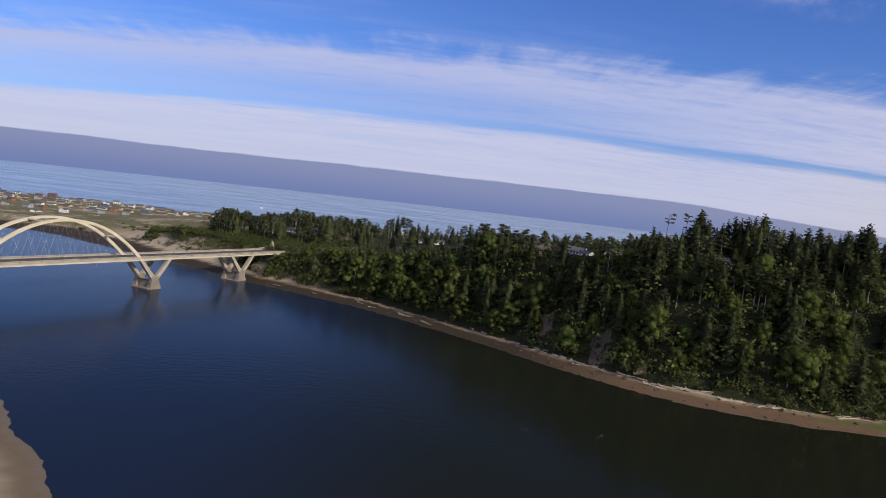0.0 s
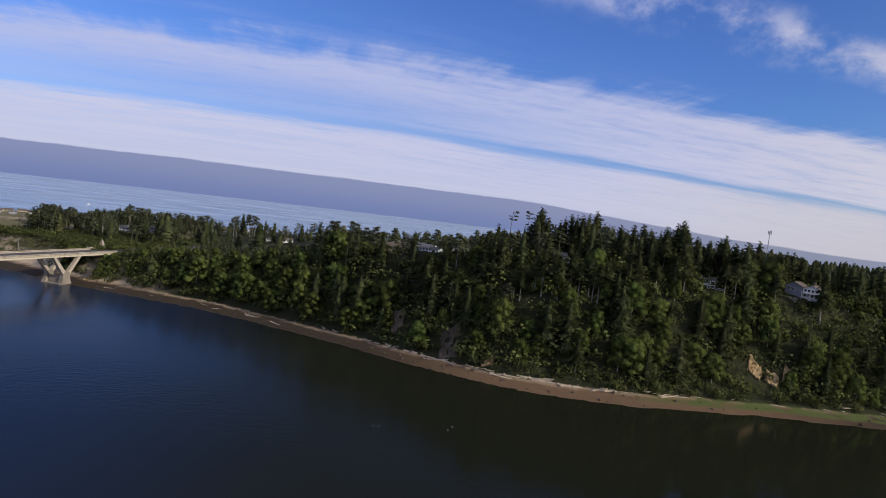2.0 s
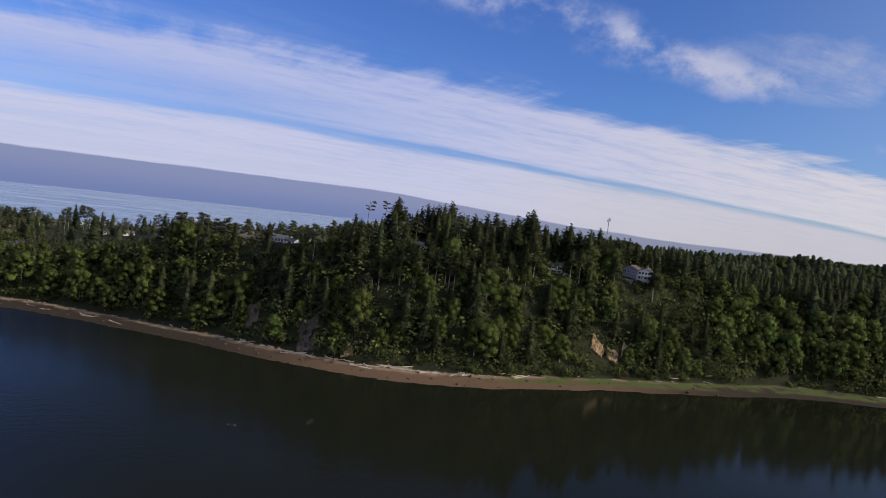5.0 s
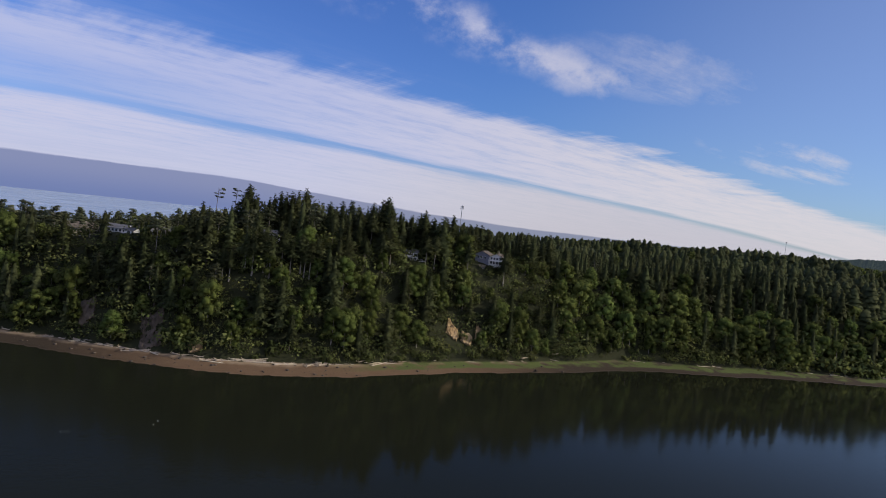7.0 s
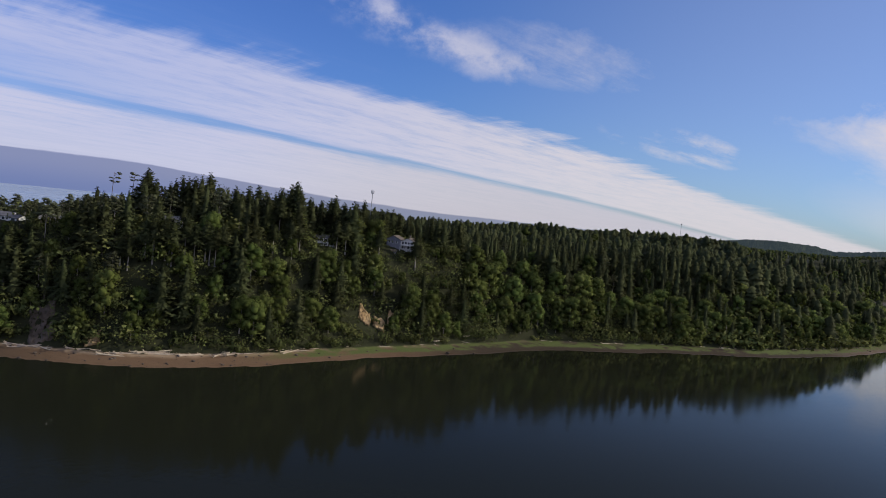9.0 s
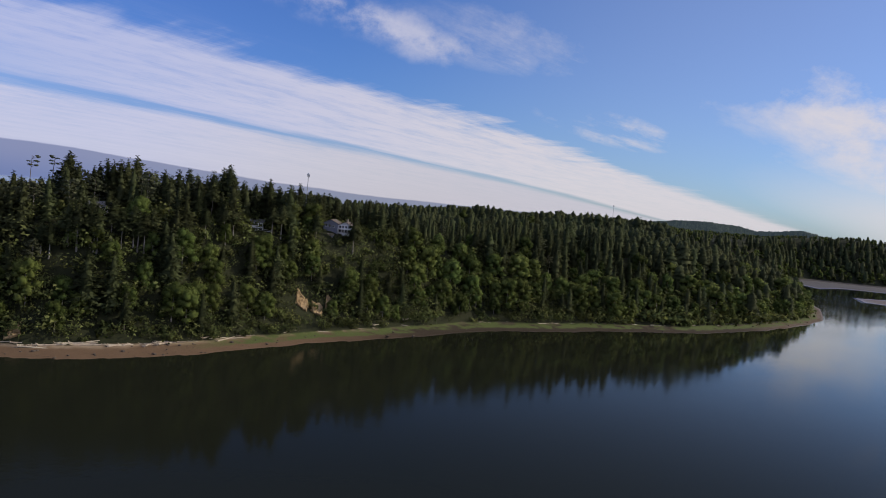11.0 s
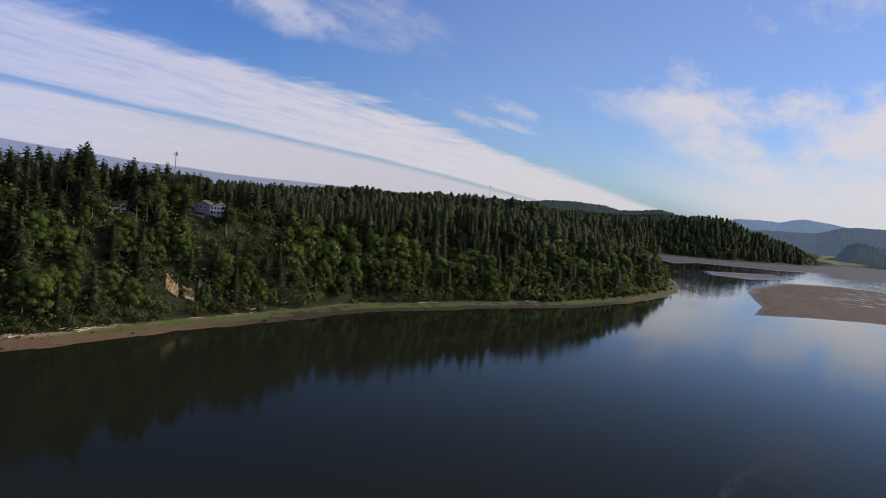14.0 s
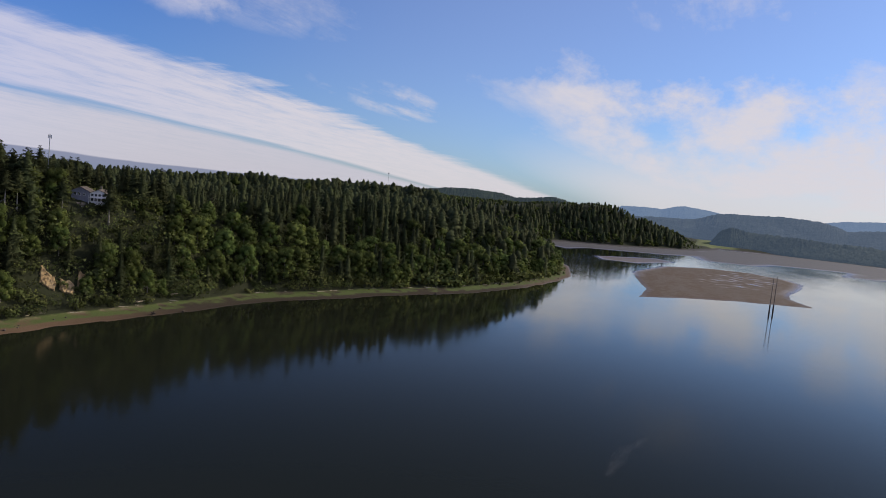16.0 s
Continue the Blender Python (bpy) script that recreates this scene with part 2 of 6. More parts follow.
def ground_material():
    """Sand and mud by the water, grass and dune behind it, forest floor on the slopes."""
    m = bpy.data.materials.new("ground")
    m.use_nodes = True
    n = Nodes(m.node_tree)
    place = n.add("ShaderNodeNewGeometry").outputs["Position"]
    x, y, z = n.add("ShaderNodeSeparateXYZ", Vector=place).outputs
    big, mid, fine = n.noise(place, 0.02, 4.0), n.noise(place, 0.12, 5.0), n.noise(place, 1.2, 5.0, 0.65)
    zz = n.math("ADD", z, n.math("MULTIPLY", n.math("SUBTRACT", mid, 0.5), 0.8))
    wet = n.mix(n.math("ADD", n.math("MULTIPLY", fine, 0.5), n.math("MULTIPLY", mid, 0.5)), n.mix(n.math("MULTIPLY", n.step(x, 40.0, 110.0), n.step(x, 330.0, 220.0)), (0.032, 0.024, 0.015), (0.092, 0.057, 0.031)), n.mix(n.math("MULTIPLY", n.step(x, 40.0, 110.0), n.step(x, 330.0, 220.0)), (0.060, 0.044, 0.028), (0.185, 0.118, 0.067)))
    dry = n.mix(n.step(x, 220.0, 340.0), n.mix(fine, (0.23, 0.165, 0.10), (0.33, 0.25, 0.16)), n.mix(fine, (0.085, 0.065, 0.042), (0.13, 0.10, 0.065)))
    beach = n.mix(n.step(zz, 1.35, 2.0), wet, n.mix(n.step(big, 0.35, 0.55), n.mix(0.6, wet, dry), dry))
    bar = n.mix(n.step(n.math("ADD", n.math("MULTIPLY", mid, 0.5), n.math("MULTIPLY", n.noise(place, 0.03, 6.0, 0.6, (0.5, 1.6, 1.0)), 0.5)), 0.42, 0.58),
                (0.105, 0.072, 0.045), (0.125, 0.096, 0.070))
    mud = n.mix(mid, (0.050, 0.044, 0.040), (0.085, 0.076, 0.070))
    south = n.mix(n.step(zz, 0.3, 1.2), n.mix(fine, (0.14, 0.10, 0.06), (0.19, 0.14, 0.085)), n.mix(fine, (0.27, 0.205, 0.13), (0.36, 0.28, 0.18)))
    beach = n.mix(n.math("MULTIPLY", n.step(y, 330.0, 300.0), n.step(x, -20.0, -50.0)), beach, south)
    shore = n.mix(n.step(x, 600.0, 700.0), beach, n.mix(n.step(x, 1230.0, 1330.0), bar, mud))
    grass = n.mix(fine, (0.058, 0.078, 0.020), (0.110, 0.128, 0.040))
    turf = n.math("MULTIPLY", n.step(zz, 0.75, 1.1), n.math("MULTIPLY", n.step(x, 160.0, 215.0), n.step(x, 1000.0, 900.0)))
    turf = n.math("MULTIPLY", turf, n.step(n.math("ADD", n.math("MULTIPLY", mid, 0.6), n.math("MULTIPLY", big, 0.4)), 0.39, 0.53))
    low = n.mix(turf, shore, grass)
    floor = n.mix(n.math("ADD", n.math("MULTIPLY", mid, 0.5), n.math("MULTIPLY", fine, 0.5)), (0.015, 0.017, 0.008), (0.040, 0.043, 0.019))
    dune = n.mix(n.step(n.math("ADD", n.math("MULTIPLY", mid, 0.5), n.math("MULTIPLY", big, 0.5)), 0.36, 0.52), (0.34, 0.27, 0.175), n.mix(fine, (0.085, 0.085, 0.035), (0.19, 0.155, 0.075)))
    sandy = n.mix(n.math("MULTIPLY", n.step(y, 760.0, 700.0), n.step(z, 13.0, 9.0)), dune, n.mix(fine, (0.36, 0.28, 0.185), (0.50, 0.40, 0.27)))
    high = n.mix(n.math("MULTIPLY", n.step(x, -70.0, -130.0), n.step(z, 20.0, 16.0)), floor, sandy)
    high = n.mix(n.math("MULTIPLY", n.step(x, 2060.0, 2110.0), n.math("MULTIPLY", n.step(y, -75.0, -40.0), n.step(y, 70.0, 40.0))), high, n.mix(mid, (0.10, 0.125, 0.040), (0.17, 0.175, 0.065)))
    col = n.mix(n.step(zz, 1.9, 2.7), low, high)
    p = n.add("ShaderNodeBsdfPrincipled", Base_Color=col)
    flats = n.step(x, 900.0, 1000.0)
    n.set(p, "Specular IOR Level", n.math("ADD", 0.1, n.math("MULTIPLY", flats, n.step(z, 0.5, 0.3, 0.0, 0.4))))
    n.set(p, "Roughness", n.math("SUBTRACT", n.step(z, 0.05, 0.3, 0.5, 0.9), n.math("MULTIPLY", flats, n.step(z, 0.55, 0.2, 0.0, 0.3))))
    b = n.add("ShaderNodeBump", Strength=0.6, Distance=0.25, Height=n.math("ADD", fine, n.math("MULTIPLY", mid, 1.5)))
    n.set(p, "Normal", b.outputs[0])
    n.tree.links.new(p.outputs[0], n.add("ShaderNodeOutputMaterial").inputs[0])
    return m


def distance_material(name, colour, other, haze_glow, amount):
    """Far wooded hills, the haze before them painted on as bluish emission."""
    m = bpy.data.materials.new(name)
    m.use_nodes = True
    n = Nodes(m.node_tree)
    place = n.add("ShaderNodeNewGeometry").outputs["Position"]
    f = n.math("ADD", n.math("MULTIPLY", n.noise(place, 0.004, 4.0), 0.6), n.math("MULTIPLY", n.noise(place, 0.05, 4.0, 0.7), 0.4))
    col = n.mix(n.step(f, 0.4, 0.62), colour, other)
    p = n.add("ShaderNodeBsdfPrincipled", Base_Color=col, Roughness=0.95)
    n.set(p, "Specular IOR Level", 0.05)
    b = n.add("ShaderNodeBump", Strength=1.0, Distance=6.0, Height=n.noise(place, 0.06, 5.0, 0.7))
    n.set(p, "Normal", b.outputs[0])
    n.set(p, "Emission Color", (*haze_glow, 1.0))
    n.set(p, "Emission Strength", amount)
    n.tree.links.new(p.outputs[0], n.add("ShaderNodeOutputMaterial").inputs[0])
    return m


WATER, GROUND = water_material(), ground_material()
SPRUCE = foliage("spruce_needles", (0.039, 0.047, 0.020), (0.065, 0.073, 0.030), 0.32, 0.16)
PINE = foliage("pine_needles", (0.060, 0.070, 0.038), (0.104, 0.110, 0.058), 0.36, 0.24)
ALDER = foliage("alder_leaves", (0.073, 0.098, 0.024), (0.118, 0.142, 0.038), 0.40, 0.34)
SHRUB = foliage("shrub_leaves", (0.074, 0.090, 0.028), (0.124, 0.136, 0.046), 0.42, 0.34)
BARK = surface("bark", (0.075, 0.058, 0.045), (0.15, 0.125, 0.10), 2.0, 0.95, bump=0.6, vary=0.15)
PALE_BARK = surface("pale_bark", (0.20, 0.175, 0.145), (0.33, 0.30, 0.26), 2.0, 0.9, bump=0.5, vary=0.15)
DRIFT = surface("driftwood", (0.31, 0.245, 0.17), (0.52, 0.44, 0.32), 1.5, 0.9, bump=0.4, vary=0.2)
WET_WOOD = surface("wet_wood", (0.025, 0.02, 0.015), (0.06, 0.045, 0.032), 2.0, 0.6, bump=0.5)
STONE = surface("beach_stone", (0.05, 0.038, 0.028), (0.11, 0.085, 0.06), 1.0, 0.85, bump=0.5)
SANDSTONE = surface("sandstone", (0.24, 0.155, 0.072), (0.43, 0.315, 0.165), 0.8, 0.95, bump=1.0, spec=0.1)
# grey earth, its colour darkened for the shade on these two cliffs
SHADED_EARTH = surface("shaded_grey_earth", (0.08, 0.063, 0.047), (0.15, 0.12, 0.088), 0.8, 0.95, bump=1.0, spec=0.1)
CONCRETE = surface("concrete", (0.30, 0.255, 0.19), (0.44, 0.38, 0.29), 0.5, 0.85, bump=0.2)
STAINED = surface("stained_concrete", (0.15, 0.128, 0.10), (0.29, 0.25, 0.195), 0.5, 0.85, bump=0.3)
CREAM = surface("cream_concrete", (0.48, 0.415, 0.295), (0.62, 0.545, 0.40), 0.4, 0.7, bump=0.1)
ASPHALT = surface("asphalt", (0.055, 0.048, 0.042), (0.095, 0.084, 0.072), 1.0, 0.9, bump=0.2)
FOAM = surface("foam", (0.055, 0.055, 0.052), (0.11, 0.108, 0.10), 2.0, 0.8)
CABLE = surface("white_cable", (0.42, 0.42, 0.42), (0.55, 0.55, 0.54), 1.0, 0.5)
STEEL = surface("grey_steel", (0.30, 0.31, 0.32), (0.42, 0.43, 0.43), 2.0, 0.5, 0.6)
WHITE = surface("white_siding", (0.60, 0.59, 0.56), (0.76, 0.75, 0.72), 1.0, 0.7, bump=0.1)
TAN = surface("tan_siding", (0.36, 0.29, 0.20), (0.47, 0.39, 0.28), 1.0, 0.75, bump=0.1)
# the blue-grey tone of walls in shade, put into the siding colour
SHADED_SIDING = surface("shaded_siding", (0.15, 0.16, 0.20), (0.22, 0.23, 0.27), 1.0, 0.75, bump=0.1)
GREY = surface("grey_siding", (0.25, 0.27, 0.29), (0.36, 0.38, 0.40), 1.0, 0.75, bump=0.1)
RED = surface("red_siding", (0.22, 0.085, 0.055), (0.30, 0.12, 0.08), 1.0, 0.75, bump=0.1)
BLUE = surface("blue_metal_roof", (0.045, 0.085, 0.15), (0.07, 0.12, 0.20), 1.0, 0.5, bump=0.1)
SHINGLE = surface("brown_shingle", (0.075, 0.06, 0.048), (0.14, 0.112, 0.088), 3.0, 0.9, bump=0.4, vary=0.2)
SLATE = surface("grey_shingle", (0.085, 0.083, 0.083), (0.16, 0.155, 0.15), 3.0, 0.9, bump=0.4, vary=0.2)
PANE = surface("window_glass", (0.02, 0.025, 0.03), (0.04, 0.05, 0.055), 0.5, 0.15, spec=0.6)
# the hills' haze is put into these materials as a bluish glow
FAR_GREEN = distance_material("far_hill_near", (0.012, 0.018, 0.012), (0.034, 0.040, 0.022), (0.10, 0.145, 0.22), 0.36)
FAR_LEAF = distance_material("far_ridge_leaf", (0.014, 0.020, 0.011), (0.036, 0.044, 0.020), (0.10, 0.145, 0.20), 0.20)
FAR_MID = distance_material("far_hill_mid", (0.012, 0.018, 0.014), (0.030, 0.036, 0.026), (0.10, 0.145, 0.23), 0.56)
FAR_HAZE_BLUE = distance_material("far_hill_haze_blue", (0.03, 0.04, 0.03), (0.05, 0.06, 0.045), (0.14, 0.21, 0.35), 0.8)

# ---- building helpers ----


def mesh_of(name, verts, faces, material, smooth=False, tint=None, soft=None):
    """A mesh from arrays; faces of one size each."""
    me = bpy.data.meshes.new(name)
    verts = np.asarray(verts, dtype=np.float32)
    faces = np.asarray(faces, dtype=np.int32)
    me.vertices.add(len(verts))
    me.vertices.foreach_set("co", verts.ravel())
    size = faces.shape[1]
    me.loops.add(faces.size)
    me.loops.foreach_set("vertex_index", faces.ravel())
    me.polygons.add(len(faces))
    me.polygons.foreach_set("loop_start", np.arange(0, faces.size, size, dtype=np.int32))
    if tint is not None:
        layer = me.attributes.new("tint", "FLOAT", "POINT")
        layer.data.foreach_set("value", np.asarray(tint, dtype=np.float32))
    if soft is not None:
        layer = me.attributes.new("soft", "FLOAT_VECTOR", "POINT")
        layer.data.foreach_set("vector", np.asarray(soft, dtype=np.float32).ravel())
    me.update(calc_edges=True)
    me.validate()
    me.materials.append(material)
    if smooth:
        me.polygons.foreach_set("use_smooth", np.ones(len(faces), dtype=bool))
    return me


def thing(name, label, category, m=None, group="", kind=""):
    ob = new(name)
    ob.empty_display_size = 0.5
    if m is not None:
        ob.matrix_basis = m
    return tagged(ob, label, category, group, kind)


def part(name, bm, material, parent, label="", smooth=False):
    """Links a bmesh (or a mesh) as one object under a thing."""
    if isinstance(bm, bmesh.types.BMesh):
        me = bpy.data.meshes.new(name)
        bm.to_mesh(me)
        bm.free()
        me.materials.append(material)
        if smooth:
            me.polygons.foreach_set("use_smooth", np.ones(len(me.polygons), dtype=bool))
    else:
        me = bm
    ob = new(name, me)
    ob.parent = parent
    return tagged(ob, label)


def box(bm, x0, x1, y0, y1, z0, z1, m=None, bevel=0.0):
    made = bmesh.ops.create_cube(bm, size=1.0, matrix=Matrix.LocRotScale(((x0 + x1) / 2, (y0 + y1) / 2, (z0 + z1) / 2), None, (x1 - x0, y1 - y0, z1 - z0)))
    if bevel:
        edges = list({e for v in made["verts"] for e in v.link_edges})
        made = bmesh.ops.bevel(bm, geom=edges, offset=bevel, segments=1, affect="EDGES")
    if m is not None:
        bmesh.ops.transform(bm, matrix=m, verts=made["verts"])
    return bm


def tube(bm, a, b, r0, r1=None, sides=8):
    """A tapered rod from a to b."""
    a, b = Vector(a), Vector(b)
    r1 = r0 if r1 is None else r1
    turn = (b - a).to_track_quat("Z", "Y").to_matrix().to_4x4()
    bmesh.ops.create_cone(bm, cap_ends=True, segments=sides, radius1=r0, radius2=max(r1, 0.002), depth=(b - a).length,
                          matrix=Matrix.Translation((a + b) / 2) @ turn)
    return bm


def smooth01(v):
    v = np.clip(v, 0.0, 1.0)
    return v * v * (3 - 2 * v)


def ripple(x, y, scale, seed=0.0):
    """Cheap smooth noise, about -1 to 1."""
    x, y = np.asarray(x) / scale + seed * 3.7, np.asarray(y) / scale - seed * 2.1
    return (np.sin(1.7 * x + 1.3 * np.sin(1.1 * y + seed)) + np.sin(2.3 * y + 1.7 * np.sin(1.4 * x - seed)) +
            0.6 * np.sin(3.9 * x + 2.7 * y + np.sin(2.1 * y))) / 2.6


# ---- the land ----
BAY_SHORE = [(-1100, 800), (-700, 720), (-445, 680), (-416, 688), (-368, 665), (-302, 621), (-213, 568), (-188, 551), (-151, 522),
             (-106, 497), (-51, 464), (-3, 423), (37, 385), (71, 350), (106, 320), (141, 304), (176, 297), (238, 293), (291, 283),
             (373, 273), (437, 244), (466, 235), (554, 190), (647, 166), (740, 155), (806, 155), (850, 163), (930, 182), (985, 205), (1040, 330),
             (1250, 420), (1420, 350), (1540, 316), (1623, 199), (1857, 45), (2028, 0), (2140, -20), (2204, -208), (2150, -443), (2100, -900), (1900, -1500)]
OUTER_SHORE = [(4800, -1500), (4800, 1500), (2000, 1330), (500, 1255), (0, 1225), (-400, 1195), (-800, 1180), (-1100, 1180)]
NORTH_LAND = BAY_SHORE + OUTER_SHORE
SOUTH_SAND = [(-142, 222), (-122, 198), (-100, 175), (-86, 158), (-70, 100), (-70, 20), (-110, -120), (-250, -400), (-900, -500), (-1200, 100), (-600, 260), (-300, 285), (-190, 262)]
SAND_BAR = [(703, 65), (755, 17), (790, -27), (808, -62), (832, -109), (900, -90), (957, -97), (1060, -120), (1150, -132), (1208, -119), (1276, -64), (1259, 8), (1173, 77), (998, 105), (880, 84), (787, 65)]
FLAT_A = [(1300, 260), (1440, 400), (1560, 330), (1640, 210), (1870, 60), (1900, -49), (1709, -46), (1505, 90), (1445, 176), (1397, 238)]
FLAT_B = [(1216, 198), (1362, 101), (1298, 57), (1158, 112), (1144, 174)]
FLAT_C = [(2050, 52), (2260, -208), (2170, -427), (1900, -520), (1506, -307), (1489, -222), (1667, -268), (1626, -178), (1606, -133), (1482, -83), (1454, 22), (1649, 57)]
# heights of the land's upper level: x, y, z
LEVELS = [(-140, 640, 19), (-110, 560, 21), (-50, 530, 25), (0, 500, 31), (40, 470, 40), (60, 440, 52), (82, 424, 57), (120, 420, 58), (200, 400, 60), (240, 350, 58), (260, 400, 61),
          (300, 370, 60), (330, 390, 57), (380, 370, 48), (430, 380, 44), (500, 330, 50), (560, 300, 50), (650, 300, 48), (620, 420, 54), (720, 380, 54), (750, 250, 38), (850, 230, 24), (950, 250, 12),
          (0, 700, 22), (-100, 800, 12), (-300, 800, 6), (-500, 850, 5), (-700, 1000, 4), (-400, 1100, 5), (-200, 1000, 9), (0, 950, 18), (110, 700, 42), (200, 900, 36),
          (0, 1150, 8), (300, 700, 58), (500, 600, 49), (700, 600, 50), (800, 800, 50), (900, 1000, 54), (1200, 800, 63), (1000, 500, 52), (1300, 600, 68), (1150, 470, 25),
          (1640, 340, 88), (1590, 300, 55), (1682, 245, 96), (1720, 262, 94), (1709, 195, 72), (1744, 142, 56), (1798, 88, 30), (1860, 48, 6), (1960, 120, 30), (2000, 30, 6), (2100, 60, 6), (2250, -20, 7), (1900, 600, 66), (2500, 500, 60), (1750, 420, 70), (2400, -250, 8), (2600, -500, 8), (2500, 0, 8),
          (3500, 0, 20), (4500, 500, 90), (4000, -900, 40)]


def reach(x, y, ring):
    """Signed distance to a closed outline, positive inside."""
    x, y = np.asarray(x, dtype=float), np.asarray(y, dtype=float)
    best, inside = np.full(x.shape, 1e12), np.zeros(x.shape, dtype=bool)
    for (ax, ay), (bx, by) in zip(ring, ring[1:] + ring[:1]):
        ex, ey = bx - ax, by - ay
        k = np.clip(((x - ax) * ex + (y - ay) * ey) / (ex * ex + ey * ey), 0, 1)
        best = np.minimum(best, (x - ax - k * ex) ** 2 + (y - ay - k * ey) ** 2)
        if ay != by:
            inside ^= ((ay > y) != (by > y)) & (x < (bx - ax) * (y - ay) / (by - ay) + ax)
    return np.where(inside, 1.0, -1.0) * np.sqrt(best)


def level(x, y):
    total, weight = np.zeros(np.shape(x)), np.zeros(np.shape(x))
    for px, py, pz in LEVELS:
        w = 1.0 / (((x - px) ** 2 + (y - py) ** 2) + 200.0) ** 1.6
        total, weight = total + w * pz, weight + w
    return total / weight


def beach_width(x):
    return np.interp(x, [-700, -340, -250, -160, -60, 60, 200, 400, 600, 700, 860], [62, 62, 36, 20, 17, 15, 17, 20, 17, 13, 14])


def land(x, y):
    """Height of the ground, and how far in from the north shore it lies."""
    x, y = np.asarray(x, dtype=float), np.asarray(y, dtype=float)
    d = reach(x, y, NORTH_LAND) + ripple(x, y, 14.0, 1.0) * 1.3 + ripple(x, y, 5.0, 2.0) * 0.5
    wide, top = beach_width(x), level(x, y)
    shore = np.where(d < 0, np.maximum(d * 0.05, -3.0), 2.0 * np.clip(d / wide, 0, 1) ** 0.8)
    gentle = 1.0 + 0.9 * smooth01((x - 400) / 140.0)
    slope = smooth01((d - wide) / ((8 + 0.70 * top) * gentle))
    slope = 0.55 * slope + 0.45 * np.clip((d - wide) / ((6 + 0.56 * top) * gentle), 0, 1)
    rough = ripple(x, y, 37.0, 4.0) * 2.2 + ripple(x, y, 11.0, 5.0) * 0.8
    z = shore + np.maximum(top - 2.0, 0) * slope + rough * slope * np.clip(top / 40.0, 0.15, 1)
    for ring, high, run in ((SOUTH_SAND, 2.2, 30.0), (SAND_BAR, 0.55, 25.0), (FLAT_A, 0.4, 30.0), (FLAT_B, 0.35, 25.0), (FLAT_C, 0.4, 40.0)):
        e = reach(x, y, ring) + ripple(x, y, 17.0, 6.0) * 1.2 + ripple(x, y, 6.0, 7.0) * 0.5
        if ring is SAND_BAR:
            pools = np.clip(1 - ((x - 1080) / 190) ** 2 - ((y + 40 + (x - 1080) * 0.12) / 52) ** 2, 0, 1)
            high = high - 0.75 * np.sqrt(pools) * np.clip(ripple(x, y, 9.0, 3.0) + 0.6 * ripple(x, y * 1.5, 23.0, 4.0) - 0.05, 0, 1)
        z = np.maximum(z, np.where(e > 0, high * smooth01(e / run) ** 0.7, np.maximum(e * 0.04, -3.0)))
    return z, d


def lines(*stretches):
    out = [stretches[0][0]]
    for a, b, step in stretches:
        out += list(np.linspace(a, b, max(1, round((b - a) / step)) + 1)[1:])
    return np.array(out)


def build_land():
    gx = lines((-1500, -500, 40), (-500, -220, 14), (-220, 60, 6), (60, 440, 4.5), (440, 1320, 7), (1320, 2300, 22), (2300, 4800, 100))
    gy = lines((-1500, -560, 90), (-560, -140, 20), (-140, 140, 6), (140, 420, 4.5), (420, 620, 7), (620, 760, 12), (760, 1260, 22), (1260, 1500, 60))
    X, Y = np.meshgrid(gx, gy)
    Z, _ = land(X.ravel(), Y.ravel())
    verts = np.stack([X.ravel(), Y.ravel(), Z], 1)
    w, h = len(gx), len(gy)
    i = (np.arange(h - 1)[:, None] * w + np.arange(w - 1)[None]).ravel()
    faces = np.stack([i, i + 1, i + w + 1, i + w], 1)
    under = (Z[faces] < -2.9).all(1)
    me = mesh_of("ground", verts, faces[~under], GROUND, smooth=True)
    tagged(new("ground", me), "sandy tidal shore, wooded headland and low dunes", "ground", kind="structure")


build_land()

# the bay and the ocean: one sheet
bm = bmesh.new()
bmesh.ops.create_circle(bm, cap_ends=True, segments=96, radius=4000.0)
water = new("water", bpy.data.meshes.new("water"))
bm.to_mesh(water.data)
bm.free()
water.data.materials.append(WATER)
tagged(water, "dark calm tidal bay opening to the ocean", "water", kind="structure")
bm = bmesh.new()
bmesh.ops.create_circle(bm, cap_ends=True, segments=64, radius=3980.0, matrix=Matrix.Translation((0, 0, -3.05)))
bed = new("seabed_ground", bpy.data.meshes.new("seabed_ground"))
bm.to_mesh(bed.data)
bm.free()
bed.data.materials.append(GROUND)
tagged(bed, "muddy bed under the water", "ground", kind="structure")


